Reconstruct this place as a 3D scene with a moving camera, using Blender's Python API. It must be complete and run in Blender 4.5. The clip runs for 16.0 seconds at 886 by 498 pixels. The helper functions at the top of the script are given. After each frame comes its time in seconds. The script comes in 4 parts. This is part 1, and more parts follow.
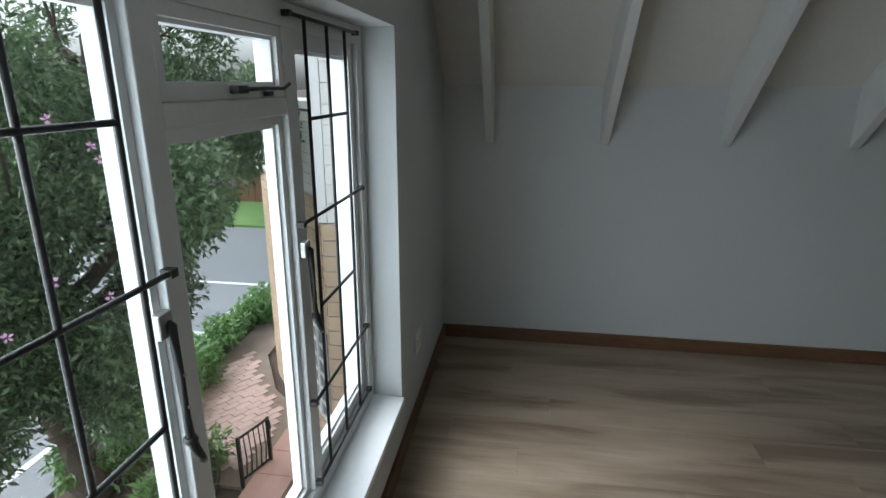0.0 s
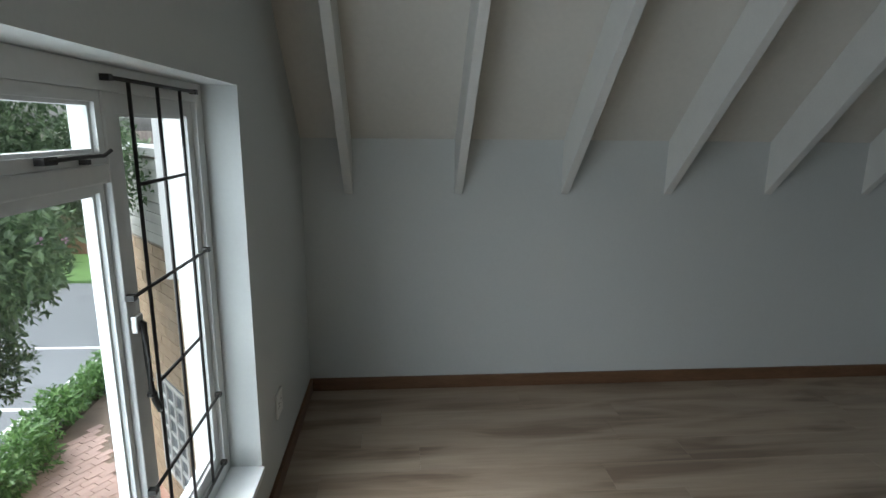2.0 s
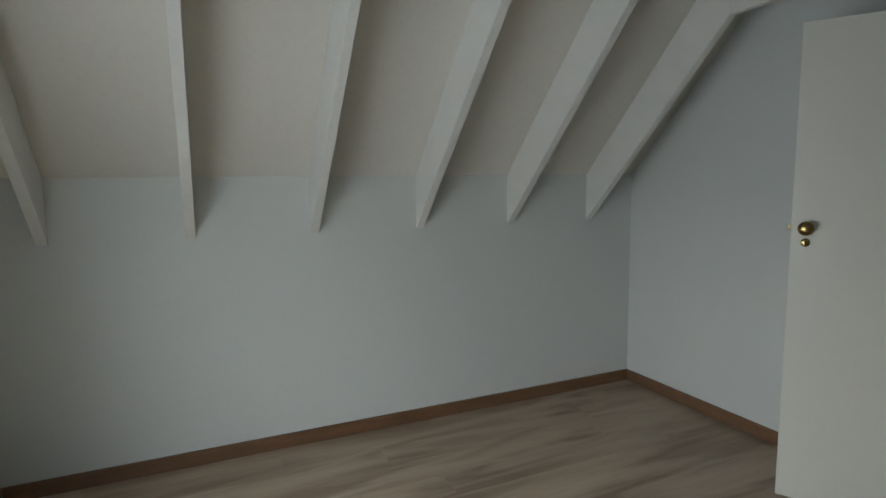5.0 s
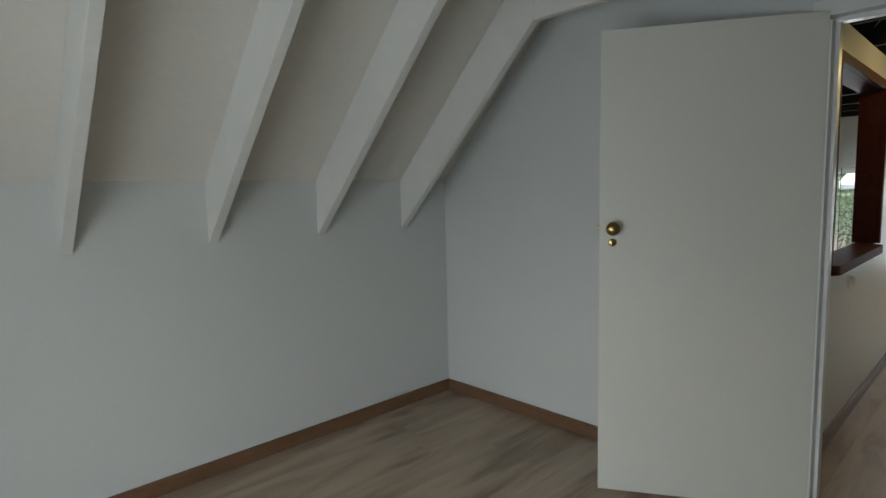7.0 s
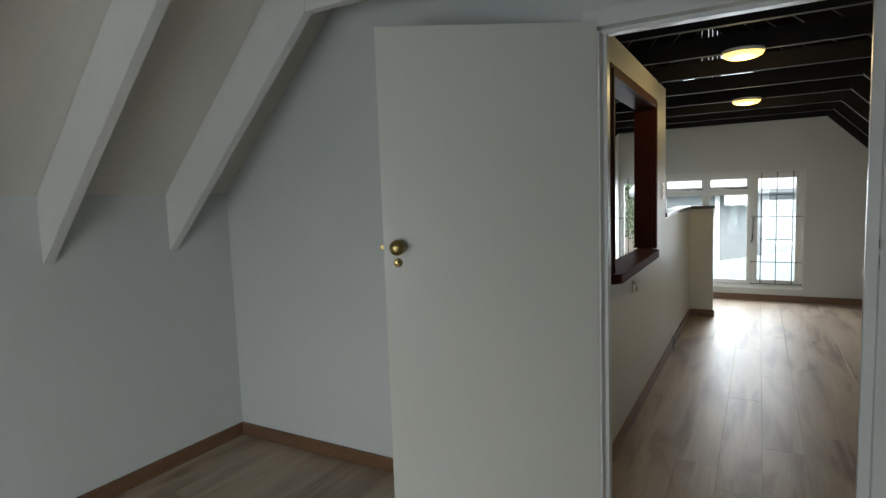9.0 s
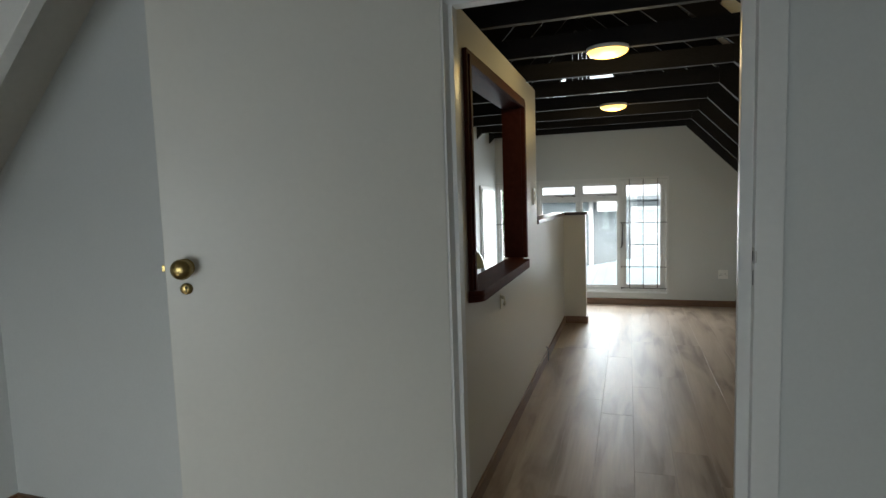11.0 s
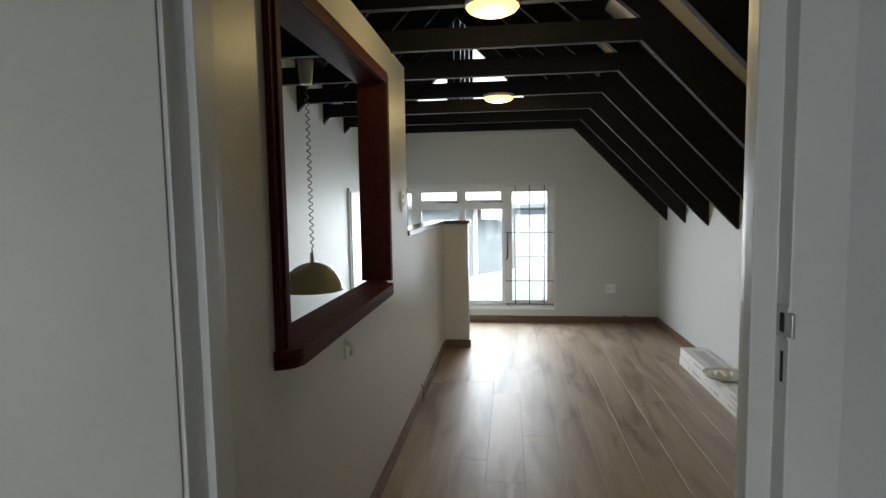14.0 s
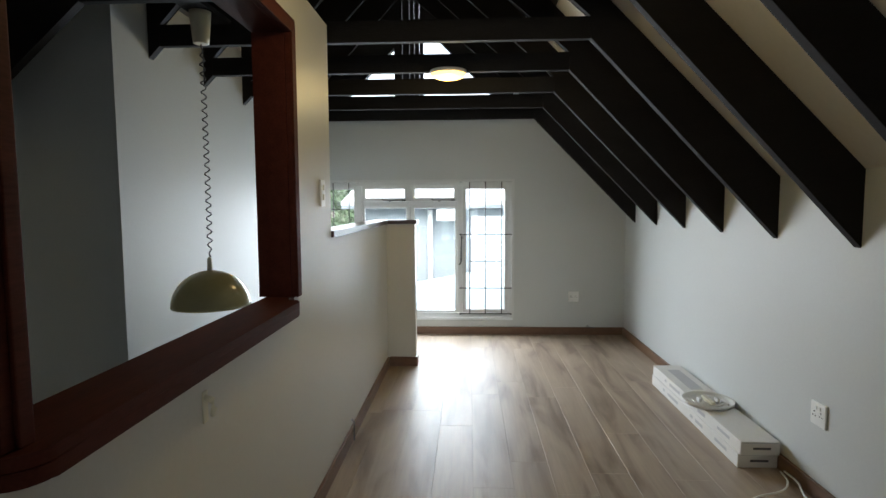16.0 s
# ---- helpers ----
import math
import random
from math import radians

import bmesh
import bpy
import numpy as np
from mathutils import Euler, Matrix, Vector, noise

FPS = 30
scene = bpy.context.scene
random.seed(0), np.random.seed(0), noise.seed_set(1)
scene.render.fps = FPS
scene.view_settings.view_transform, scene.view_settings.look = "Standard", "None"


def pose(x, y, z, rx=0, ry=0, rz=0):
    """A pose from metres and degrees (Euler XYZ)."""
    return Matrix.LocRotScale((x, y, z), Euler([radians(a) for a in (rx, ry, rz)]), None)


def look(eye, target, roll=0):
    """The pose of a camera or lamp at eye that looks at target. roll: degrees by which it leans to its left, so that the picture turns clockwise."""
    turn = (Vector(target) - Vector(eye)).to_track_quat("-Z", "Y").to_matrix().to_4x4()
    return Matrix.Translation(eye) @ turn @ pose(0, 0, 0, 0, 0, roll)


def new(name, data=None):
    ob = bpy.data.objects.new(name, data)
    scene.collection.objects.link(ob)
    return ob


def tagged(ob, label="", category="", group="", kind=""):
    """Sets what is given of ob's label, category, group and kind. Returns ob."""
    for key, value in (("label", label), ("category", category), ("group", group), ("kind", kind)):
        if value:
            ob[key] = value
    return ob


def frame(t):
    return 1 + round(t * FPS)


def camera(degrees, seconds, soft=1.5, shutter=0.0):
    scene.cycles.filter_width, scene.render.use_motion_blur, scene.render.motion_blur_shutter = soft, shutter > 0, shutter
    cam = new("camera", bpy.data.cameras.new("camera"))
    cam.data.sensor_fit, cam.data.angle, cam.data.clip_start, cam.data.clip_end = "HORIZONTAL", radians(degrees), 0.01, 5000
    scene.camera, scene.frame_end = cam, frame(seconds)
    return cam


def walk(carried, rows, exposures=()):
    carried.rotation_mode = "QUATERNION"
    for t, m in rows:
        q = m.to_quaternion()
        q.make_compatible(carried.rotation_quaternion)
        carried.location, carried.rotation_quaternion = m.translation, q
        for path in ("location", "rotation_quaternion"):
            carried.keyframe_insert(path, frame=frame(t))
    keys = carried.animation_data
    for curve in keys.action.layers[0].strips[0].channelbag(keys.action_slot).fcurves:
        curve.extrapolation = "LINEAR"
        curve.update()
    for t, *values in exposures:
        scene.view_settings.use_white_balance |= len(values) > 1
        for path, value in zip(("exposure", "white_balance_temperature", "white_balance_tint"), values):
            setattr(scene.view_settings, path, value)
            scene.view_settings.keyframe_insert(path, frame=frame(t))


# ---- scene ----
cam = camera(77.1, 16.0)
PATH = [
    (0, (-0.097, -0.058, 1.462), (-0.377, 1.839, 0.893), 0.2),
    (0.5, (-0.075, -0.066, 1.476), (-0.256, 1.853, 0.944), 0.3),
    (1, (-0.06, -0.067, 1.488), (-0.133, 1.87, 0.995), 0.3),
    (1.5, (-0.041, -0.064, 1.499), (-0.004, 1.883, 1.043), 0.4),
    (2, (-0.026, -0.062, 1.517), (0.134, 1.885, 1.09), 0.6),
    (2.5, (0.004, -0.061, 1.519), (0.286, 1.88, 1.126), 0.3),
    (3, (0.038, -0.047, 1.528), (0.44, 1.877, 1.157), 0.4),
    (3.5, (0.074, -0.016, 1.545), (0.594, 1.881, 1.184), 0.7),
    (4, (0.184, -0.038, 1.456), (0.788, 1.847, 1.172), -0.1),
    (6.5, (0.408, 0.24, 1.394), (1.636, 1.804, 1.178), -0.9),
    (7, (0.454, 0.294, 1.386), (1.832, 1.729, 1.175), -1.3),
    (7.5, (0.507, 0.333, 1.399), (2.008, 1.637, 1.181), -1.5),
    (8, (0.617, 0.327, 1.397), (2.218, 1.509, 1.194), -1.8),
    (8.5, (0.749, 0.309, 1.4), (2.426, 1.379, 1.206), -1.9),
    (9, (0.865, 0.297, 1.396), (2.595, 1.283, 1.206), -2.0),
    (9.5, (0.96, 0.292, 1.389), (2.729, 1.205, 1.198), -1.8),
    (10, (1.079, 0.306, 1.381), (2.893, 1.127, 1.194), -1.9),
    (12.5, (1.824, 0.254, 1.382), (3.771, 0.675, 1.212), -1.3),
    (13, (1.985, 0.271, 1.365), (3.942, 0.649, 1.198), -1.1),
    (13.5, (2.132, 0.311, 1.37), (4.1, 0.628, 1.202), -0.8),
    (14, (2.272, 0.324, 1.365), (4.25, 0.565, 1.198), -0.9),
    (14.5, (2.448, 0.312, 1.356), (4.434, 0.479, 1.19), -0.8),
    (15, (2.648, 0.284, 1.355), (4.637, 0.41, 1.192), -0.7),
    (15.5, (2.792, 0.272, 1.345), (4.782, 0.379, 1.183), -0.6),
    (16, (2.939, 0.279, 1.325), (4.93, 0.372, 1.163), -0.3),
]
walk(cam, [(t, look(eye, target, roll)) for t, eye, target, roll in PATH], exposures=((0, -0.15, 5950, 10), (1, -0.05, 6000, 10), (2, 0.1, 6050, 10), (3, 0.35, 6150, 10), (4, 0.6, 6350, 10), (7, 0.7, 6350, 10), (9, 0.6, 6350, 10), (10, 0.6, 6350, 10), (12.5, 0.65, 6300, 10), (14.5, 0.85, 6200, 10), (16, 1.05, 6050, 10)))

# ---- world and light ----
world = bpy.data.worlds.new("world")
scene.world = world
world.use_nodes = True
wn = world.node_tree.nodes
wl = world.node_tree.links
sky = wn.new("ShaderNodeTexSky")
sky.sky_type = "NISHITA"
sky.sun_disc = False
sky.sun_elevation = radians(48)
sky.sun_rotation = radians(250)
sky.dust_density = 4.0
grey = wn.new("ShaderNodeHueSaturation")
grey.inputs["Saturation"].default_value = 0.22
grey.inputs["Value"].default_value = 2.9
wl.new(sky.outputs["Color"], grey.inputs["Color"])
wl.new(grey.outputs["Color"], wn["Background"].inputs["Color"])
wn["Background"].inputs["Strength"].default_value = 0.15

sun = new("sun", bpy.data.lights.new("sun", "SUN"))
sun.data.energy = 1.3
sun.data.angle = radians(25)
sun.data.color = (1.0, 0.97, 0.93)
sun.matrix_world = look((-6, 4, 9), (0, 1, 0))


def window_light(name, m, sx, sy, watts, color):
    ob = new(name, bpy.data.lights.new(name, "AREA"))
    ob.data.shape, ob.data.size, ob.data.size_y, ob.data.energy = "RECTANGLE", sx, sy, watts
    ob.data.color = color
    ob.matrix_world = m
    return ob


window_light("daylight_bedroom", look((-1.02, 0.85, 0.97), (0.9, 1.85, 1.0)), 1.8, 1.4, 28, (0.88, 0.97, 1.0))
window_light("daylight_gable", look((9.25, 1.15, 1.05), (7.3, 0.68, -0.15)), 2.2, 1.8, 104, (0.94, 0.98, 1.0))


# ---- materials ----
def mat(name, color, rough=0.6, metal=0.0, var=0.06, scale=3.0, grain=60.0, bump=0.05, spec=0.5, stretch=(1, 1, 1), each=0.0):
    m = bpy.data.materials.new(name)
    m.use_nodes = True
    nt = m.node_tree
    n, l = nt.nodes, nt.links
    b = n["Principled BSDF"]
    b.inputs["Roughness"].default_value = rough
    b.inputs["Metallic"].default_value = metal
    b.inputs["Specular IOR Level"].default_value = spec
    tc = n.new("ShaderNodeTexCoord")
    mp = n.new("ShaderNodeMapping")
    mp.inputs["Scale"].default_value = stretch
    l.new(tc.outputs["Object"], mp.inputs["Vector"])
    big = n.new("ShaderNodeTexNoise")
    big.inputs["Scale"].default_value = scale
    big.inputs["Detail"].default_value = 5
    fine = n.new("ShaderNodeTexNoise")
    fine.inputs["Scale"].default_value = grain
    fine.inputs["Detail"].default_value = 4
    for t in (big, fine):
        l.new(mp.outputs["Vector"], t.inputs["Vector"])
    mix = n.new("ShaderNodeMath")
    mix.operation = "ADD"
    l.new(big.outputs["Fac"], mix.inputs[0])
    l.new(fine.outputs["Fac"], mix.inputs[1])
    last = mix.outputs[0]
    if each:
        info = n.new("ShaderNodeObjectInfo")
        k = n.new("ShaderNodeMath")
        k.operation = "MULTIPLY_ADD"
        k.inputs[1].default_value = each
        l.new(info.outputs["Random"], k.inputs[0])
        l.new(last, k.inputs[2])
        last = k.outputs[0]
    ramp = n.new("ShaderNodeValToRGB")
    top = 1.45 + each
    lo, hi = [c * (1 - var) for c in color], [min(1, c * (1 + var)) for c in color]
    ramp.color_ramp.elements[0].position, ramp.color_ramp.elements[0].color = 0.55 / top, (*lo, 1)
    ramp.color_ramp.elements[1].position, ramp.color_ramp.elements[1].color = 1.0, (*hi, 1)
    div = n.new("ShaderNodeMath")
    div.operation = "DIVIDE"
    div.inputs[1].default_value = top
    l.new(last, div.inputs[0])
    l.new(div.outputs[0], ramp.inputs["Fac"])
    l.new(ramp.outputs["Color"], b.inputs["Base Color"])
    if bump:
        bp = n.new("ShaderNodeBump")
        bp.inputs["Strength"].default_value = bump
        bp.inputs["Distance"].default_value = 0.004
        l.new(fine.outputs["Fac"], bp.inputs["Height"])
        l.new(bp.outputs["Normal"], b.inputs["Normal"])
    return m


def floor_mat(name="oak_laminate"):
    """Pale grey-brown oak boards: long grain, darker streaks and knots, a satin finish."""
    m = bpy.data.materials.new(name)
    m.use_nodes = True
    n, l = m.node_tree.nodes, m.node_tree.links
    b = n["Principled BSDF"]
    tc = n.new("ShaderNodeTexCoord")
    info = n.new("ShaderNodeObjectInfo")
    off = n.new("ShaderNodeVectorMath")
    off.operation = "MULTIPLY_ADD"
    comb = n.new("ShaderNodeCombineXYZ")
    for i in range(3):
        l.new(info.outputs["Random"], comb.inputs[i])
    off.inputs[1].default_value = (0.35, 0.10, 0.0)
    l.new(comb.outputs[0], off.inputs[0])
    spot = n.new("ShaderNodeVectorMath")
    l.new(tc.outputs["Object"], spot.inputs[0])
    l.new(info.outputs["Location"], spot.inputs[1])
    l.new(spot.outputs[0], off.inputs[2])

    def tex(stretch, scale, detail, dist=0.0):
        mp = n.new("ShaderNodeMapping")
        mp.inputs["Scale"].default_value = stretch
        l.new(off.outputs[0], mp.inputs["Vector"])
        t = n.new("ShaderNodeTexNoise")
        t.inputs["Scale"].default_value = scale
        t.inputs["Detail"].default_value = detail
        t.inputs["Distortion"].default_value = dist
        l.new(mp.outputs[0], t.inputs["Vector"])
        return t.outputs["Fac"]

    streak = tex((0.55, 3.4, 1), 2.0, 6, 0.7)
    grain = tex((1.2, 26, 1), 2.6, 5, 0.5)
    ramp = n.new("ShaderNodeValToRGB")
    e = ramp.color_ramp.elements
    e[0].position, e[0].color = 0.33, (0.20, 0.147, 0.105, 1)
    e[1].position, e[1].color = 0.72, (0.43, 0.35, 0.268, 1)
    mid = e.new(0.48)
    mid.color = (0.34, 0.265, 0.195, 1)
    l.new(streak, ramp.inputs["Fac"])
    g = n.new("ShaderNodeMapRange")
    g.inputs["From Min"].default_value, g.inputs["From Max"].default_value = 0.3, 0.7
    g.inputs["To Min"].default_value, g.inputs["To Max"].default_value = 0.95, 1.11
    l.new(grain, g.inputs["Value"])
    tone = n.new("ShaderNodeMapRange")
    tone.inputs["To Min"].default_value, tone.inputs["To Max"].default_value = 0.97, 1.06
    l.new(info.outputs["Random"], tone.inputs["Value"])
    mul = n.new("ShaderNodeMath")
    mul.operation = "MULTIPLY"
    l.new(g.outputs[0], mul.inputs[0])
    l.new(tone.outputs[0], mul.inputs[1])
    sc = n.new("ShaderNodeVectorMath")
    sc.operation = "SCALE"
    l.new(ramp.outputs["Color"], sc.inputs[0])
    l.new(mul.outputs[0], sc.inputs["Scale"])
    l.new(sc.outputs[0], b.inputs["Base Color"])
    r = n.new("ShaderNodeMapRange")
    r.inputs["To Min"].default_value, r.inputs["To Max"].default_value = 0.36, 0.48
    l.new(grain, r.inputs["Value"])
    l.new(r.outputs[0], b.inputs["Roughness"])
    bp = n.new("ShaderNodeBump")
    bp.inputs["Strength"].default_value, bp.inputs["Distance"].default_value = 0.12, 0.002
    l.new(grain, bp.inputs["Height"])
    l.new(bp.outputs[0], b.inputs["Normal"])
    return m


def glow_mat(name, color, strength):
    m = bpy.data.materials.new(name)
    m.use_nodes = True
    b = m.node_tree.nodes["Principled BSDF"]
    b.inputs["Base Color"].default_value = (*color, 1)
    b.inputs["Emission Color"].default_value = (*color, 1)
    b.inputs["Emission Strength"].default_value = strength
    return m


def glass_mat():
    """Thin clear panes with a faint reflection."""
    m = bpy.data.materials.new("clear_glass")
    m.use_nodes = True
    n, l = m.node_tree.nodes, m.node_tree.links
    n.remove(n["Principled BSDF"])
    clear, gloss, mix = n.new("ShaderNodeBsdfTransparent"), n.new("ShaderNodeBsdfGlossy"), n.new("ShaderNodeMixShader")
    clear.inputs["Color"].default_value = (0.95, 0.97, 0.96, 1)
    gloss.inputs["Roughness"].default_value = 0.02
    mix.inputs[0].default_value = 0.035
    l.new(clear.outputs[0], mix.inputs[1])
    l.new(gloss.outputs[0], mix.inputs[2])
    l.new(mix.outputs[0], n["Material Output"].inputs["Surface"])
    return m


M_WALL = mat("white_wall_paint", (0.57, 0.59, 0.58), 0.55, var=0.035, scale=1.3, grain=90, bump=0.10)
M_CREAM = mat("cream_wall_paint", (0.59, 0.575, 0.52), 0.42, var=0.035, scale=1.3, grain=70, bump=0.10)
M_PANEL = mat("cream_ceiling_board", (0.63, 0.61, 0.56), 0.6, var=0.05, scale=2.0, grain=40, bump=0.08)
M_RAFTER = mat("white_painted_timber", (0.66, 0.66, 0.63), 0.45, var=0.05, scale=3, grain=30, bump=0.15, stretch=(1, 3, 3))
M_BLACK = mat("black_stained_timber", (0.010, 0.0085, 0.0085), 0.75, spec=0.25, var=0.4, scale=3, grain=50, bump=0.3, stretch=(1, 1, 4))
M_BLACKBOARD = mat("black_roof_board", (0.012, 0.011, 0.011), 0.6, var=0.4, scale=2, grain=40, bump=0.3, each=0.5)
M_SKIRT = mat("brown_timber_skirting", (0.155, 0.082, 0.044), 0.4, var=0.35, scale=4, grain=25, bump=0.2, stretch=(1.0, 1.0, 9))
M_MAHOG = mat("mahogany_varnish", (0.060, 0.015, 0.010), 0.6, spec=0.08, var=0.4, scale=4, grain=30, bump=0.15, stretch=(1, 6, 6))
M_CAP = mat("dark_brown_cap", (0.05, 0.022, 0.016), 0.3, var=0.4, scale=4, grain=30, bump=0.15, stretch=(1, 6, 6))
M_DOOR = mat("white_door_paint", (0.58, 0.575, 0.53), 0.38, var=0.03, scale=1.5, grain=50, bump=0.06)
M_FRAME = mat("white_gloss_frame", (0.64, 0.65, 0.64), 0.35, var=0.04, scale=4, grain=50, bump=0.08)
M_SILL = mat("white_gloss_sill", (0.80, 0.83, 0.84), 0.35, var=0.04, scale=3, grain=50, bump=0.06)
M_IRON = mat("black_wrought_iron", (0.022, 0.020, 0.018), 0.45, metal=0.3, var=0.3, scale=20, grain=120, bump=0.3)
M_BRASS = mat("aged_brass", (0.34, 0.25, 0.10), 0.26, metal=1.0, var=0.25, scale=30, grain=150, bump=0.05)
M_STEEL = mat("worn_steel", (0.45, 0.44, 0.42), 0.35, metal=1.0, var=0.2, scale=20, grain=150)
M_DARK = mat("dark_slot", (0.01, 0.01, 0.01), 0.7)
M_PLASTIC = mat("white_plastic", (0.80, 0.80, 0.77), 0.35, var=0.02, bump=0)
M_CREAMPL = mat("cream_plastic", (0.66, 0.62, 0.47), 0.35, var=0.04, bump=0)
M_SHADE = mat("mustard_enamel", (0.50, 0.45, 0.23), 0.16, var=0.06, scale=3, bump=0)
M_CARD = mat("white_cardboard", (0.74, 0.73, 0.70), 0.6, var=0.05, scale=6, grain=60, bump=0.05)
M_KRAFT = mat("bare_cardboard_edge", (0.58, 0.50, 0.36), 0.7, var=0.08, scale=8)
M_INK = mat("grey_print", (0.10, 0.10, 0.11), 0.6)
M_INKPALE = mat("pale_grey_print", (0.50, 0.50, 0.51), 0.6)
M_CABLE = mat("white_cable", (0.78, 0.77, 0.72), 0.45, var=0.03, bump=0)
M_FLOOR = floor_mat()
M_SUBFLOOR = mat("dark_underlay", (0.06, 0.045, 0.03), 0.8)
M_GLASS = glass_mat()
M_LAMP = glow_mat("warm_lamp_glass", (1.0, 0.60, 0.12), 2.2)
M_ASPHALT = mat("wet_asphalt", (0.18, 0.19, 0.20), 0.35, var=0.25, scale=0.6, grain=60, bump=0.2)
M_LINE = mat("white_road_paint", (0.62, 0.63, 0.63), 0.6, var=0.1, scale=3)
M_PAVER = mat("red_clay_paver", (0.46, 0.32, 0.275), 0.5, var=0.25, scale=6, grain=60, bump=0.4, each=0.5)
M_SAND = mat("mortar_sand", (0.20, 0.15, 0.115), 0.85, var=0.3, scale=5, grain=80, bump=0.4)
M_STONE = mat("tan_sandstone_block", (0.43, 0.32, 0.215), 0.8, var=0.22, scale=7, grain=60, bump=0.5, each=0.5)
M_MORTAR = mat("grey_mortar", (0.40, 0.36, 0.31), 0.9, var=0.15, scale=10)
M_SIDING = mat("grey_white_siding", (0.60, 0.60, 0.57), 0.5, var=0.06, scale=4, grain=40)
M_TERRA = mat("terracotta_sill_tile", (0.47, 0.27, 0.21), 0.6, var=0.15, scale=6, grain=60, bump=0.3, each=0.4)
M_GRASS = mat("lawn", (0.10, 0.19, 0.05), 0.9, var=0.4, scale=2, grain=50, bump=0.6)
M_BARK = mat("grey_brown_bark", (0.085, 0.065, 0.048), 0.9, var=0.45, scale=8, grain=40, bump=0.8, stretch=(1, 1, 0.4))
M_SOIL = mat("dark_soil", (0.07, 0.05, 0.035), 0.95, var=0.4, scale=4, grain=60, bump=0.6)
M_GREYWALL = mat("grey_painted_wall", (0.20, 0.22, 0.235), 0.7, var=0.08, scale=1.0, grain=40, bump=0.15)
M_ROOFSHEET = mat("pale_blue_roof_sheet", (0.34, 0.41, 0.43), 0.45, var=0.05, scale=0.7, grain=30)
M_WHITEOUT = mat("white_exterior_paint", (0.60, 0.61, 0.60), 0.5, var=0.05, scale=2)
M_ROOFTILE = mat("pale_grey_roof", (0.38, 0.39, 0.39), 0.7, var=0.1, scale=2)
M_PETAL = mat("pink_petal", (0.62, 0.36, 0.55), 0.6, var=0.1)


def leaf_mat(name, a, b_, gloss=0.4):
    m = bpy.data.materials.new(name)
    m.use_nodes = True
    n, l = m.node_tree.nodes, m.node_tree.links
    p = n["Principled BSDF"]
    geo = n.new("ShaderNodeNewGeometry")
    ramp = n.new("ShaderNodeValToRGB")
    ramp.color_ramp.elements[0].color, ramp.color_ramp.elements[1].color = (*a, 1), (*b_, 1)
    l.new(geo.outputs["Random Per Island"], ramp.inputs["Fac"])
    l.new(ramp.outputs["Color"], p.inputs["Base Color"])
    p.inputs["Roughness"].default_value = gloss
    tr = n.new("ShaderNodeBsdfTranslucent")
    l.new(ramp.outputs["Color"], tr.inputs["Color"])
    mix = n.new("ShaderNodeMixShader")
    mix.inputs[0].default_value = 0.3
    l.new(p.outputs[0], mix.inputs[1])
    l.new(tr.outputs[0], mix.inputs[2])
    l.new(mix.outputs[0], n["Material Output"].inputs["Surface"])
    return m


M_LEAF = leaf_mat("tree_leaf", (0.055, 0.100, 0.045), (0.19, 0.275, 0.135))
M_HEDGE = leaf_mat("hedge_leaf", (0.055, 0.135, 0.035), (0.19, 0.34, 0.10))
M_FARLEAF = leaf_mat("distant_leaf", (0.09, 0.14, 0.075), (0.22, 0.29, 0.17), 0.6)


# ---- mesh helpers ----
def box(bm, x0, x1, y0, y1, z0, z1, bevel=0.0):
    vs = [bm.verts.new((x, y, z)) for x in (x0, x1) for y in (y0, y1) for z in (z0, z1)]
    fs = [bm.faces.new([vs[i] for i in q]) for q in ((0, 1, 3, 2), (4, 6, 7, 5), (0, 4, 5, 1), (2, 3, 7, 6), (0, 2, 6, 4), (1, 5, 7, 3))]
    if bevel:
        bmesh.ops.bevel(bm, geom=list({e for f in fs for e in f.edges}), offset=bevel, segments=2, affect="EDGES", profile=0.6)
    return bm


def prism(bm, pts, axis, a, b, bevel=0.0):
    """A polygon of (u, v) points pushed from a to b along an axis: x takes (y, z), y takes (x, z), z takes (x, y)."""
    def place(u, v, w):
        return {"x": (w, u, v), "y": (u, w, v), "z": (u, v, w)}[axis]
    lo, hi = [bm.verts.new(place(u, v, a)) for u, v in pts], [bm.verts.new(place(u, v, b)) for u, v in pts]
    fs = [bm.faces.new(lo), bm.faces.new(hi[::-1])]
    k = len(pts)
    for i in range(k):
        fs.append(bm.faces.new((lo[i], hi[i], hi[(i + 1) % k], lo[(i + 1) % k])))
    if bevel:
        bmesh.ops.bevel(bm, geom=list({e for f in fs for e in f.edges}), offset=bevel, segments=2, affect="EDGES", profile=0.6)
    bmesh.ops.recalc_face_normals(bm, faces=bm.faces[:])
    return bm


def tube(bm, pts, r, sides=8):
    """A round rod along a line of points."""
    pts = [Vector(p) for p in pts]
    rings = []
    for i, p in enumerate(pts):
        d = (pts[min(i + 1, len(pts) - 1)] - pts[max(i - 1, 0)]).normalized()
        q = d.to_track_quat("Z", "Y")
        rr = r[i] if isinstance(r, (list, tuple)) else r
        rings.append([bm.verts.new(p + q @ Vector((rr * math.cos(2 * math.pi * k / sides), rr * math.sin(2 * math.pi * k / sides), 0))) for k in range(sides)])
    for a, b in zip(rings, rings[1:]):
        for k in range(sides):
            f = bm.faces.new((a[k], a[(k + 1) % sides], b[(k + 1) % sides], b[k]))
            f.smooth = True
    bm.faces.new(rings[0][::-1])
    bm.faces.new(rings[-1])
    return bm


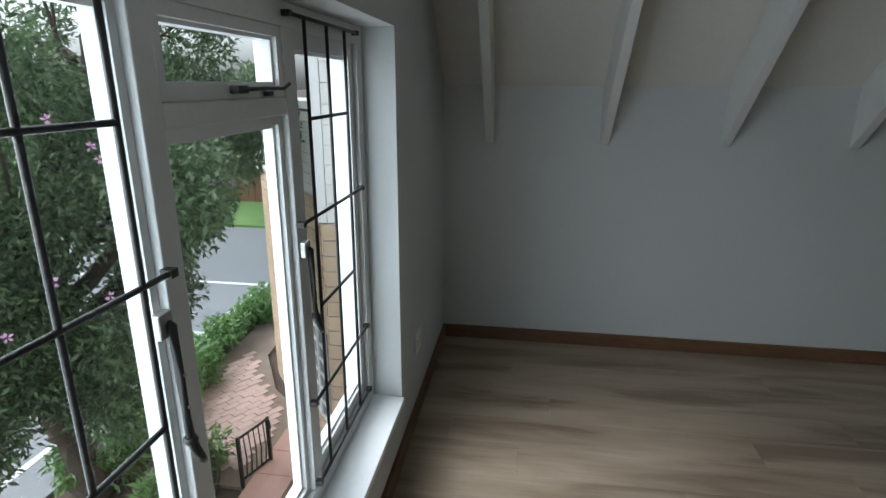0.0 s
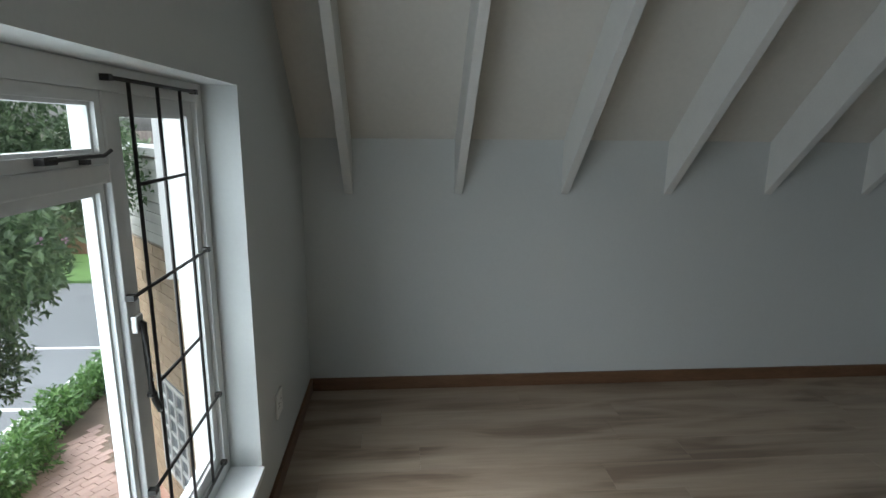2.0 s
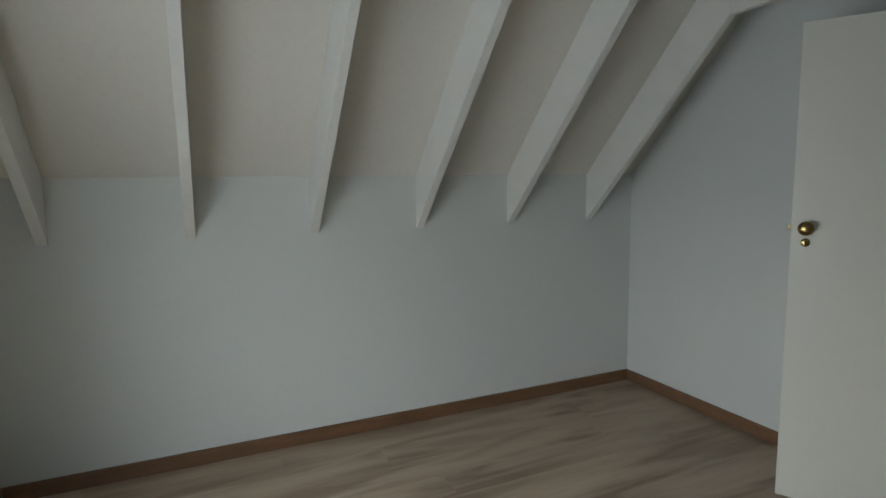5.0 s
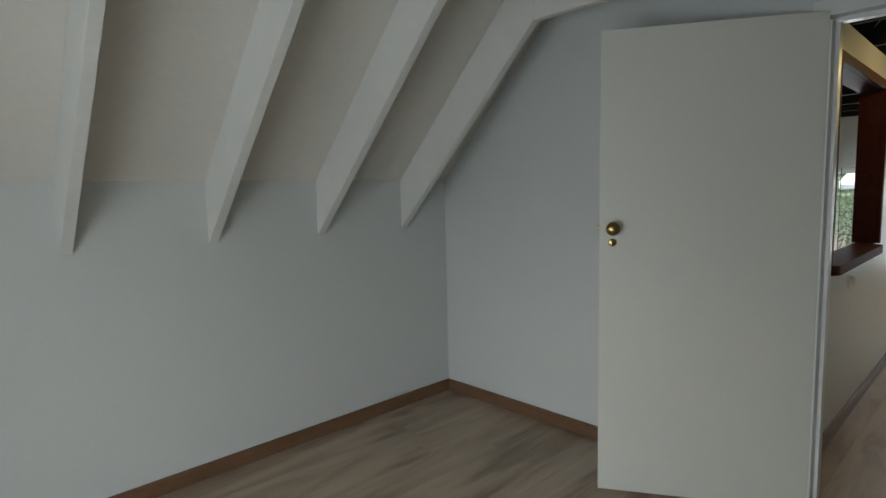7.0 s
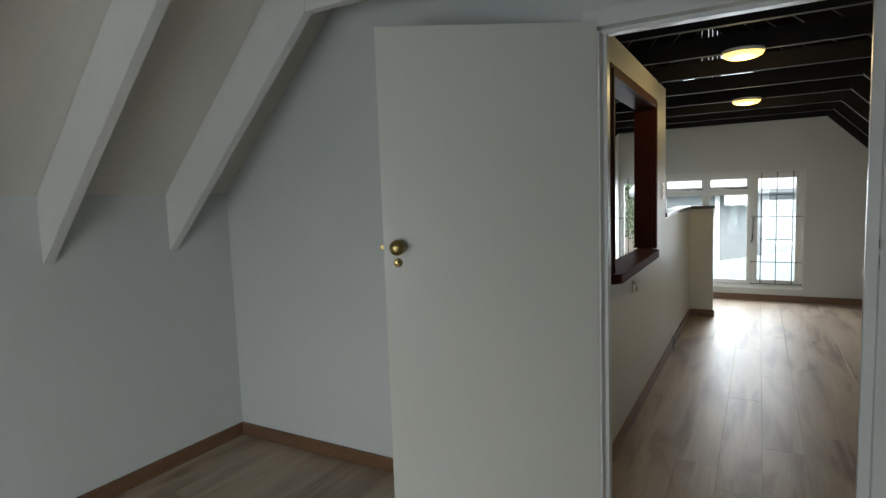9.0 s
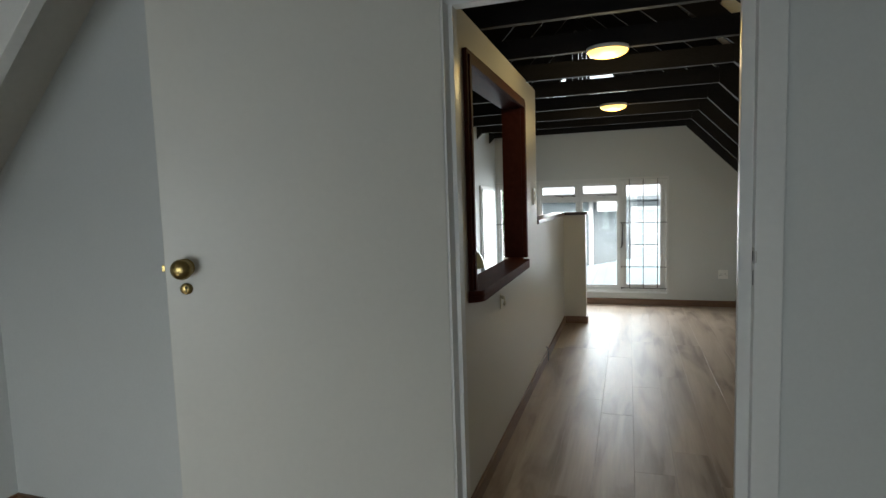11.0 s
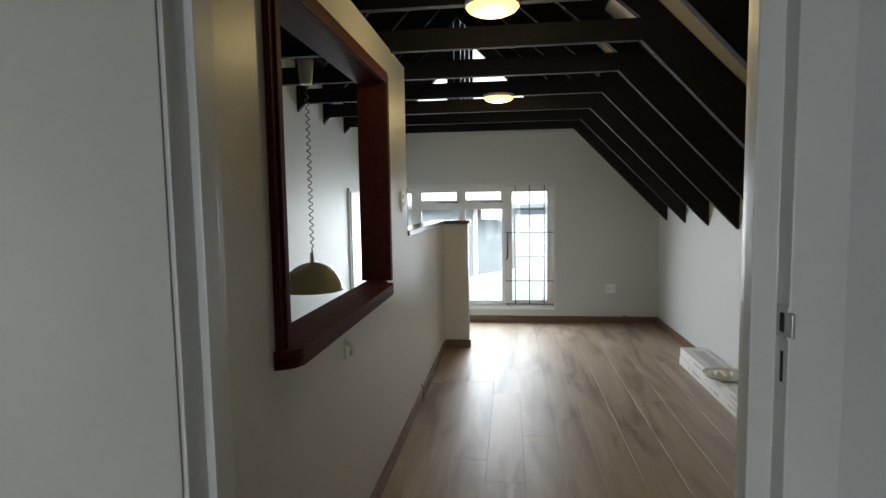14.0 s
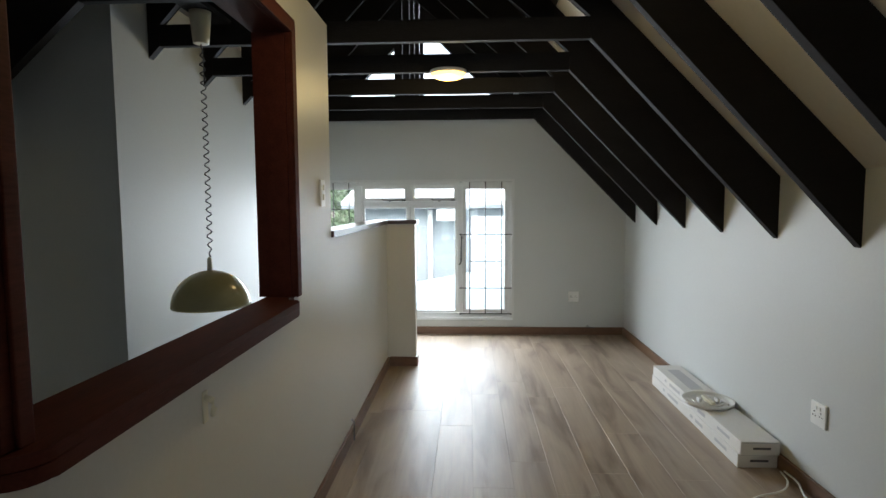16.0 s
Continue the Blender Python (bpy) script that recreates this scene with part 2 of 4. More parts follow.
def lathe(bm, prof, centre=(0, 0, 0), sides=32, turn=None):
    """A profile of (radius, height) spun round the z axis, then turned and moved."""
    turn = turn or Matrix.Identity(3)
    c = Vector(centre)
    rings = []
    for r, h in prof:
        rings.append([bm.verts.new(c + turn @ Vector((r * math.cos(2 * math.pi * k / sides), r * math.sin(2 * math.pi * k / sides), h))) for k in range(sides)])
    for a, b in zip(rings, rings[1:]):
        for k in range(sides):
            f = bm.faces.new((a[k], a[(k + 1) % sides], b[(k + 1) % sides], b[k]))
            f.smooth = True
    for ring in (rings[0][::-1], rings[-1]):
        bm.faces.new(ring)
    bmesh.ops.recalc_face_normals(bm, faces=bm.faces[:])
    return bm


def part(name, bm, material, parent=None, label=""):
    me = bpy.data.meshes.new(name)
    bm.to_mesh(me)
    bm.free()
    me.materials.append(material)
    ob = new(name, me)
    if parent:
        ob.parent = parent
        ob.matrix_parent_inverse = parent.matrix_basis.inverted()
    if label:
        ob["label"] = label
    return ob


def thing(name, at, label, category, group="", kind=""):
    ob = new(name)
    ob.empty_display_size = 0.1
    ob.matrix_basis = Matrix.Translation(at)
    return tagged(ob, label, category, group, kind)


B = bmesh.new

# ---- plan, in metres ----
XW, XP, XP2, XF = -0.545, 3.085, 3.205, 8.535     # window wall, partition faces, gable wall
YK, YR = 3.005, -1.275                            # eaves walls
YL, YL2 = 0.945, 1.055                            # passage wall
YS, XS = 1.93, 5.51                               # stairwell wall and its corner
YC, SLOPE, DECK = 0.865, 1.02, 1.456              # ridge line, roof pitch, deck height at the eaves walls
ZR = DECK + SLOPE * (YK - YC)
LOW = -2.7                                        # floor of the storey below


def deck(y):
    return ZR - SLOPE * abs(y - YC)


def gable(bm, x0, x1, y0, y1, z0, drop=0.0):
    """A wall piece across the house whose top follows the roof."""
    ys = sorted({y0, y1} | ({YC} if y0 < YC < y1 else set()))
    prism(bm, [(y0, z0), (y1, z0)] + [(y, deck(y) - drop) for y in reversed(ys)], "x", x0, x1)


# ---- structure ----
def wall(name, bm, material, label):
    return tagged(part(name, bm, material), label, "wall", kind="structure")


# bedroom window wall, with its opening
WY0, WY1, WZ0, WZ1 = 0.035, 1.862, 0.235, 1.645
b = B()
gable(b, XW - 0.24, XW, YR - 0.2, WY0, LOW)
gable(b, XW - 0.24, XW, WY1, YK + 0.2, LOW)
box(b, XW - 0.24, XW, WY0, WY1, LOW, WZ0)
gable(b, XW - 0.24, XW, WY0, WY1, WZ1)
wall("wall_west", b, M_WALL, "plain white painted wall round the bedroom window")

b = B()
box(b, XW, XP, YK, YK + 0.2, LOW, DECK)
wall("wall_north", b, M_WALL, "low white painted eaves wall under the sloping ceiling")
b = B()
box(b, XW, XP, YR - 0.2, YR, LOW, DECK)
wall("wall_south", b, M_WALL, "low white painted eaves wall in the bedroom")

DY0, DY1, DZ = -0.055, 0.872, 2.035
b = B()
gable(b, XP, XP2, YR - 0.2, DY0, LOW)
gable(b, XP, XP2, DY1, YK + 0.2, LOW)
gable(b, XP, XP2, DY0, DY1, DZ)
box(b, XP, XP2, DY0, DY1, LOW, -0.02)
wall("wall_partition", b, M_WALL, "white painted partition wall with the doorway")

b = B()
box(b, XP2, XF, YR - 0.2, YR, LOW, DECK)
wall("wall_passage_south", b, M_WALL, "low white painted eaves wall under dark rafters")
b = B()
box(b, XP2, XF, YK, YK + 0.2, LOW, DECK)
wall("wall_stair_north", b, M_WALL, "white eaves wall behind the stairwell")

FY0, FY1, FZ0, FZ1 = -0.164, 1.95, 0.168, 1.556
b = B()
gable(b, XF, XF + 0.22, YR - 0.2, FY0, LOW)
gable(b, XF, XF + 0.22, FY1, YK + 0.2, LOW)
box(b, XF, XF + 0.22, FY0, FY1, LOW, FZ0)
box(b, XF, XF + 0.22, FY0, FY1, FZ1, 2.16)
wall("wall_gable", b, M_WALL, "white painted gable wall round the wide far window")

# dark boarded gable top with two glazed openings beside a slatted middle
b = B()
GT0, GT1 = XF + 0.05, XF + 0.12
prism(b, [(FY0, 2.16), (0.0, 2.16), (0.0, 2.345), (0.73, 3.10), (0.73, 3.5), (FY0, deck(FY0))], "x", GT0, GT1)
prism(b, [(FY1, 2.16), (FY1, deck(FY1)), (1.02, 3.4), (1.02, 2.87), (1.50, 2.39), (1.50, 2.16)], "x", GT0, GT1)
box(b, GT0, GT1, 0.0, 1.50, 2.16, 2.34)
wall("wall_gable_top", b, M_BLACKBOARD, "black boarded top of the gable wall")
slats = thing("slatted_panel", (GT0, 0.87, 2.34), "black upright boards with daylight slits in the gable top", "panel", kind="structure")
for y0, y1 in ((0.73, 0.765), (0.772, 0.815), (0.822, 0.862), (0.869, 0.935), (0.942, 1.02)):
    part("slat", box(B(), GT0, GT1, y0, y1, 2.34, 3.45), M_BLACKBOARD, slats)

# passage wall with the serving hatch, then the half-height wall of the stairs
HX0, HX1, HZ0, HZ1 = 3.675, 5.008, 0.955, 1.98
XT = 5.60
b = B()
box(b, XP2, HX0, YL, YL2, -0.3, 2.165)
box(b, HX1, XT, YL, YL2, -0.3, 2.165)
box(b, HX0, HX1, YL, YL2, -0.3, HZ0)
box(b, HX0, HX1, YL, YL2, HZ1, 2.165)
wall("wall_passage_north", b, M_CREAM, "cream gloss painted passage wall with a timber framed hatch")
b = B()
prism(b, [(XT, YL), (7.405, YL), (7.405, 0.715), (7.515, 0.715), (7.515, YL2), (XT, YL2)], "z", -0.3, 1.165)
wall("half_wall", b, M_CREAM, "cream half-height stair wall with a square end pier")
b = B()
prism(b, [(XT, YL - 0.015), (7.385, YL - 0.015), (7.385, 0.695), (7.535, 0.695), (7.535, YL2 + 0.015), (XT, YL2 + 0.015)], "z", 1.165, 1.197, 0.004)
tagged(part("wall_cap", b, M_CAP), "dark brown timber cap on the half wall", "trim", kind="structure")

b = B()
box(b, XS + 0.1, XF, YS, YS + 0.1, LOW, 2.43)
gable(b, XS, XS + 0.1, YS, YK, LOW)
wall("wall_stair", b, M_WALL, "tall white stairwell wall with a square corner")
tagged(part("floor_below", box(B(), XP2, XF, YL2, YK, LOW - 0.1, LOW), M_CREAM), "pale floor at the bottom of the stairs", "floor", kind="structure")

# ceilings and roof
def slope(bm, x0, x1, y0, y1, up, thick):
    prism(bm, [(y0, deck(y0) + up), (y1, deck(y1) + up), (y1, deck(y1) + up + thick), (y0, deck(y0) + up + thick)], "x", x0, x1)
    return bm


b = B()
slope(b, XW - 0.24, XP2, YC, YK + 0.3, 0, 0.03)
slope(b, XW - 0.24, XP2, YR - 0.3, YC, 0, 0.03)
tagged(part("ceiling", b, M_PANEL), "cream painted sloping ceiling boards between white rafters", "ceiling", kind="structure")
b = B()
box(b, XW, XP, -0.37, 2.10, 2.33, 2.35)
tagged(part("ceiling_flat", b, M_PANEL), "flat cream boards above the bedroom tie beams", "ceiling", kind="structure")
YBR, YBL = YC - (ZR - 2.5) / SLOPE, YC + (ZR - 2.5) / SLOPE
b = B()
slope(b, XP2, XF + 0.22, YR - 0.3, YBR, 0, 0.03)
slope(b, XP2, XF + 0.22, YBL, YK + 0.3, 0, 0.03)
tagged(part("ceiling_passage", b, M_PANEL), "cream boards between the dark rafters of the passage", "ceiling", kind="structure")
b = B()
for s in (-1, 1):
    k = 9
    edge = abs(YBR - YC)
    for i in range(k):
        d0, d1 = edge * i / k + (0.006 if i else 0), edge * (i + 1) / k - 0.006
        a0, a1 = sorted((YC + s * d0, YC + s * d1))
        slope(b, XP2, XF + 0.22, a0, a1, 0.0, 0.02)
tagged(part("ceiling_boards", b, M_BLACKBOARD), "black roof boards with open joints above the tie beams", "ceiling", kind="structure")
b = B()
slope(b, XW - 0.26, XF + 0.26, YC, YK + 0.5, 0.04, 0.08)
slope(b, XW - 0.26, XF + 0.26, YR - 0.5, YC, 0.04, 0.08)
tagged(part("roof", b, M_ROOFTILE), "pale grey pitched roof", "roof", kind="structure")


def tie_height(x):
    """The passage ties sag a little towards the gable."""
    return 2.11 + 0.022 * max(0.0, 7.3 - x)


def truss(x, material, tie_z, tie_h, tip, left_kink, right_kink, left_end, right_end, label, group):
    """Two rafters and the tie beam between them."""
    t = thing("roof_truss", (x, YC, tie_z), label, "roof truss", group)
    w = 0.0225
    for end, kink in ((left_end, left_kink), (right_end, right_kink)):
        tip_z = tip if end in (YK, YR) else tie_z - SLOPE * (abs(end - YC) - abs(kink - YC))
        pts = [(end, tip_z), (kink, tie_z), (kink, tie_z + tie_h), (YC, ZR - 0.35), (YC, ZR - 0.003), (end, deck(end) - 0.003)]
        part("rafter", prism(B(), pts, "x", x - w, x + w, 0.003), material, t)
    part("tie_beam", prism(B(), [(right_kink, tie_z), (left_kink, tie_z), (left_kink, tie_z + tie_h), (right_kink, tie_z + tie_h)], "x", x - w + 0.002, x + w - 0.002, 0.003), material, t)
    return t


for i in range(6):
    truss(-0.295 + 0.603 * i, M_RAFTER, 2.188, 0.14, 1.155, 1.97, -0.25, YK, YR, "white painted rafters and tie beam under the cream ceiling", "bedroom trusses")
for i in range(9):
    x = 3.43 + 0.6 * i
    left = YS if x > XS else YK
    truss(x, M_BLACK, tie_height(x), 0.108, 1.14, 1.87, -0.33, left, YR, "black stained rafters and tie beam", "passage trusses")

# skirtings
sk = [("x", XW, XP, YK - 0.016, YK), ("y", XW, XW + 0.016, YR, YK - 0.016), ("y", XP - 0.016, XP, 0.903, YK - 0.016), ("y", XP - 0.016, XP, YR, -0.1),
      ("x", XP2, XF, YR, YR + 0.016), ("y", XF - 0.016, XF, YR + 0.016, YL2), ("x", XP2, 7.389, YL - 0.016, YL), ("y", 7.389, 7.405, 0.699, YL - 0.016), ("x", 7.405, 7.515, 0.699, 0.715)]
for ax, a0, a1, c0, c1 in sk:
    tagged(part("baseboard", box(B(), a0, a1, c0, c1, 0.0, 0.076, 0.003), M_SKIRT), "brown wood-grain skirting board along the wall", "baseboard", kind="structure")


# ---- windows ----
def ring(y0, y1, z0, z1, w, x0, x1, bevel=0.004):
    """Four mitred members round an opening in a wall across the house, as separate meshes."""
    out = []
    for pts in ([(y0, z0), (y1, z0), (y1 - w, z0 + w), (y0 + w, z0 + w)], [(y0, z1), (y0 + w, z1 - w), (y1 - w, z1 - w), (y1, z1)],
                [(y0, z0), (y0 + w, z0 + w), (y0 + w, z1 - w), (y0, z1)], [(y1, z0), (y1, z1), (y1 - w, z1 - w), (y1 - w, z0 + w)]):
        out.append(pts)
    bm = B()
    for pts in out:
        prism(bm, pts, "x", x0, x1)
    return bm


def pane(y0, y1, z0, z1, x, parent):
    p = part("pane", box(B(), x - 0.002, x + 0.002, y0, y1, z0, z1), M_GLASS, parent, "clear window glass")
    p.visible_shadow = False
    return p


def sash(win, name, y0, y1, z0, z1, x0, x1, w=0.038):
    s = part(name, ring(y0, y1, z0, z1, w, x0, x1), M_FRAME, win, "white painted timber sash")
    lip = 0.010
    part("glazing_bead", ring(y0 + w - 0.002, y1 - w + 0.002, z0 + w - 0.002, z1 - w + 0.002, lip, x0 + 0.012, x1 - 0.012), M_FRAME, s)
    pane(y0 + w, y1 - w, z0 + w, z1 - w, (x0 + x1) / 2, s)
    return s


def bars(win, x, ys, zs, ylong, r=0.0050):
    """Burglar bars: upright rods and level rods, some long enough to be fixed to the frame."""
    g = part("burglar_bar", tube(B(), [(x, ys[0], zs[-1][0]), (x, ys[0], zs[0][0])], r), M_IRON, win, "black iron burglar bar")
    for y in ys[1:]:
        part("burglar_bar", tube(B(), [(x, y, zs[-1][0]), (x, y, zs[0][0])], r), M_IRON, win, "black iron burglar bar")
    for z, long in zs:
        a, c = ylong if long else (min(ys), max(ys))
        b = tube(B(), [(x + 0.001, a, z), (x + 0.001, c, z)], r)
        if long:
            for e in (a, c):
                box(b, x - 0.012, x + 0.008, e - 0.009, e + 0.009, z - 0.007, z + 0.007)
        part("burglar_bar", b, M_IRON, win, "black iron burglar bar")


def stay(win, x, s, y, z0, z1):
    """An upright peg stay with a curled tail on a small bracket."""
    out = s * 0.02
    b = tube(B(), [(x, y, z0), (x + out, y, z0 - 0.012), (x + out, y + 0.002, z0 - 0.1), (x + out, y + 0.006, z1 + 0.07), (x + out * 1.3, y + 0.006, z1 + 0.04), (x + out * 1.6, y + 0.012, z1 + 0.015), (x + out * 1.3, y + 0.026, z1)], [0.007, 0.0085, 0.0075, 0.0075, 0.009, 0.008, 0.006])
    lathe(b, [(0.010, -0.006), (0.013, 0), (0.010, 0.006)], (x + out, y + 0.006, z1 + 0.055), 12)
    st = part("casement_stay", b, M_IRON, win, "black iron casement stay")
    part("bracket", box(B(), min(x, x + out * 0.8), max(x, x + out * 0.8), y - 0.022, y + 0.012, z0 - 0.03, z0 + 0.012, 0.003), M_STEEL, st)
    for k in range(2):
        part("peg_hole", lathe(B(), [(0.0035, -0.001), (0.0035, 0.001)], (x + out + s * 0.0078, y + 0.004, z0 - 0.1 - 0.06 * k), 8, Matrix.Rotation(radians(90), 3, "Y")), M_STEEL, st)


def top_stay(win, x, s, y0, y1, z):
    b = tube(B(), [(x + s * 0.012, y0, z), (x + s * 0.014, (y0 + y1) / 2, z + 0.002), (x + s * 0.014, y1 - 0.02, z + 0.001), (x + s * 0.02, y1, z + 0.012)], 0.0042)
    box(b, x - 0.002 if s > 0 else x - 0.016, x + 0.016 if s > 0 else x + 0.002, y0 - 0.01, y0 + 0.03, z - 0.007, z + 0.008)
    box(b, x - 0.002 if s > 0 else x - 0.012, x + 0.012 if s > 0 else x + 0.002, y1 - 0.09, y1 - 0.07, z - 0.014, z - 0.004)
    part("fanlight_stay", b, M_IRON, win, "black iron fanlight stay")


win1 = thing("window_1", (XW - 0.15, 0.95, WZ0), "white timber casement window with black burglar bars", "window", kind="structure")
fx0, fx1 = XW - 0.185, XW - 0.115
ZB = WZ0 + 0.03
part("window_frame", ring(WY0 + 0.002, WY1 - 0.002, ZB, WZ1 - 0.002, 0.055, fx0, fx1), M_FRAME, win1, "white painted outer frame")
for y0, y1 in ((1.232, 1.285), (0.708, 0.762)):
    part("mullion", box(B(), fx0, fx1, y0, y1, ZB + 0.055, WZ1 - 0.057, 0.004), M_FRAME, win1)
part("transom", box(B(), fx0, fx1 - 0.002, 0.762, 1.232, 1.390, 1.432, 0.004), M_FRAME, win1)
sash(win1, "casement", 1.286, 1.806, ZB + 0.056, WZ1 - 0.058, fx0 + 0.01, fx1 - 0.016, 0.045)
sash(win1, "casement", 0.091, 0.707, ZB + 0.056, WZ1 - 0.058, fx0 + 0.01, fx1 - 0.016, 0.018)
sash(win1, "fanlight", 0.763, 1.231, 1.433, WZ1 - 0.058, fx0 + 0.008, fx1 - 0.006, 0.024)
sash(win1, "fixed_light", 0.763, 1.231, ZB + 0.056, 1.389, fx0 + 0.012, fx1 - 0.018, 0.020)
bx = XW - 0.100
bars(win1, bx, (1.326, 1.484, 1.636), ((1.615, 1), (1.376, 0), (1.122, 1), (0.868, 0), (0.612, 1), (0.352, 1)), (1.232, 1.755))
bars(win1, bx, (0.636, 0.482, 0.32, 0.16), ((1.620, 1), (1.411, 0), (1.174, 1), (0.937, 0), (0.68, 1), (0.352, 1)), (0.06, 0.702))
stay(win1, fx1, 1, 0.680, 1.105, 0.825)
stay(win1, fx1, 1, 1.262, 1.060, 0.805)
top_stay(win1, fx1, 1, 0.985, 1.205, 1.450)
b = B()
prism(b, [(XW + 0.012, WZ0 + 0.002), (XW + 0.012, WZ0 + 0.027), (fx0, WZ0 + 0.032), (fx0, WZ0 + 0.002)], "y", WY0 + 0.002, WY1 - 0.002, 0.003)
part("window_sill", b, M_SILL, win1, "white gloss painted inner sill")

win2 = thing("window_2", (XF + 0.06, 0.9, FZ0), "wide white timber window with black burglar bars", "window", kind="structure")
gx0, gx1 = XF + 0.015, XF + 0.08
part("window_frame", ring(FY0 + 0.002, FY1 - 0.002, FZ0 + 0.002, FZ1 - 0.002, 0.045, gx0, gx1), M_FRAME, win2, "white painted outer frame")
part("architrave", ring(FY0 - 0.012, FY1 + 0.012, FZ0 - 0.012, FZ1 + 0.012, 0.026, XF - 0.012, XF - 0.001), M_FRAME, win2)
for y0, y1, za, zb in ((0.345, 0.395, FZ0 + 0.047, FZ1 - 0.047), (1.36, 1.41, FZ0 + 0.047, FZ1 - 0.047), (0.855, 0.893, FZ0 + 0.047, 1.305), (0.855, 0.893, 1.352, FZ1 - 0.047)):
    part("mullion", box(B(), gx0, gx1, y0, y1, za, zb, 0.004), M_FRAME, win2)
part("transom", box(B(), gx0 + 0.002, gx1, 0.395, 1.36, 1.306, 1.351, 0.004), M_FRAME, win2)
sash(win2, "casement", FY0 + 0.048, 0.344, FZ0 + 0.048, FZ1 - 0.048, gx0 + 0.012, gx1 - 0.01, 0.028)
sash(win2, "casement", 1.411, FY1 - 0.048, FZ0 + 0.048, FZ1 - 0.048, gx0 + 0.012, gx1 - 0.01, 0.028)
for y0, y1 in ((0.396, 0.854), (0.894, 1.359)):
    sash(win2, "fanlight", y0, y1, 1.352, FZ1 - 0.048, gx0 + 0.006, gx1 - 0.008, 0.024)
    sash(win2, "fixed_light", y0, y1, FZ0 + 0.048, 1.305, gx0 + 0.016, gx1 - 0.012, 0.016)
    top_stay(win2, gx0, -1, y0 + 0.03, y0 + 0.26, 1.362)
bars(win2, XF + 0.004, (0.271, 0.113, -0.05), ((1.545, 1), (1.275, 0), (1.016, 1), (0.745, 0), (0.471, 1), (0.207, 1)), (0.365, -0.15), 0.0045)
bars(win2, XF + 0.004, (1.49, 1.65, 1.81), ((1.545, 1), (1.275, 0), (1.016, 1), (0.745, 0), (0.471, 1), (0.207, 1)), (1.40, 1.93), 0.0045)
stay(win2, gx0, -1, 0.352, 1.0, 0.71)
part("window_sill", box(B(), XF - 0.02, gx0, FY0 + 0.002, FY1 - 0.002, FZ0 - 0.02, FZ0 + 0.004, 0.003), M_SILL, win2, "white painted inner sill")
for n_, pts in (("gable_light", [(0.0, 2.345), (0.73, 2.345), (0.73, 3.10)]), ("gable_light", [(1.02, 2.39), (1.50, 2.39), (1.02, 2.87)])):
    g = tagged(part(n_, prism(B(), pts, "x", GT0 + 0.03, GT0 + 0.034), M_GLASS), "clear three-cornered glass in the gable top", "window", kind="structure")
    g.visible_shadow = False

# ---- door and its frame ----
frame_ob = thing("door_frame", (XP, 0.4, 0), "white painted door frame with a steel strike plate", "door frame", kind="structure")
ja, jb = XP - 0.014, XP2 + 0.012
part("jamb", prism(B(), [(XP - 0.05, -0.105), (XP - 0.05, -0.036), (XP - 0.015, -0.036), (XP - 0.015, -0.003), (XP + 0.012, -0.003), (XP + 0.015, -0.036), (jb, -0.046), (jb, -0.105), (XP2 + 0.001, -0.105), (XP2 + 0.001, -0.054), (XP - 0.001, -0.054), (XP - 0.001, -0.105)], "z", 0, 2.0, 0.002), M_FRAME, frame_ob)
part("jamb", prism(B(), [(ja, 0.902), (XP - 0.001, 0.902), (XP - 0.001, 0.871), (XP2 + 0.001, 0.871), (XP2 + 0.001, 0.902), (jb, 0.902), (jb, 0.837), (jb - 0.04, 0.837), (jb - 0.04, 0.822), (XP + 0.042, 0.822), (XP + 0.042, 0.837), (ja, 0.837)], "z", 0, 2.0, 0.002), M_FRAME, frame_ob)
part("head", prism(B(), [(ja, 2.018), (XP + 0.042, 2.018), (XP + 0.042, 2.0005), (jb - 0.04, 2.0005), (jb - 0.04, 2.018), (jb, 2.018), (jb, 2.08), (XP2 + 0.001, 2.08), (XP2 + 0.001, 2.034), (XP - 0.001, 2.034), (XP - 0.001, 2.08), (ja, 2.08)], "y", -0.105, 0.902, 0.002), M_FRAME, frame_ob)
b = B()
box(b, XP - 0.049, XP - 0.019, -0.0365, -0.0348, 1.178, 1.222, 0.0006)
box(b, XP - 0.060, XP - 0.048, -0.0395, -0.0350, 1.182, 1.214, 0.001)
plate = part("strike_plate", b, M_STEEL, frame_ob, "worn steel strike plate")
part("latch_hole", box(B(), XP - 0.040, XP - 0.028, -0.0349, -0.0344, 1.186, 1.212), M_DARK, plate)
part("bolt_slot", box(B(), XP - 0.038, XP - 0.031, -0.0364, -0.0354, 1.118, 1.160), M_DARK, frame_ob)

door = thing("door_1", (3.066, 0.838, 0), "flush white painted door standing open into the bedroom", "door", kind="structure")
door.matrix_basis = pose(3.066, 0.842, 0, 0, 0, 121.6)


def local(name, bm, material, parent, label=""):
    """A part given in its thing's own axes."""
    ob = part(name, bm, material, None, label)
    ob.parent = parent
    return ob


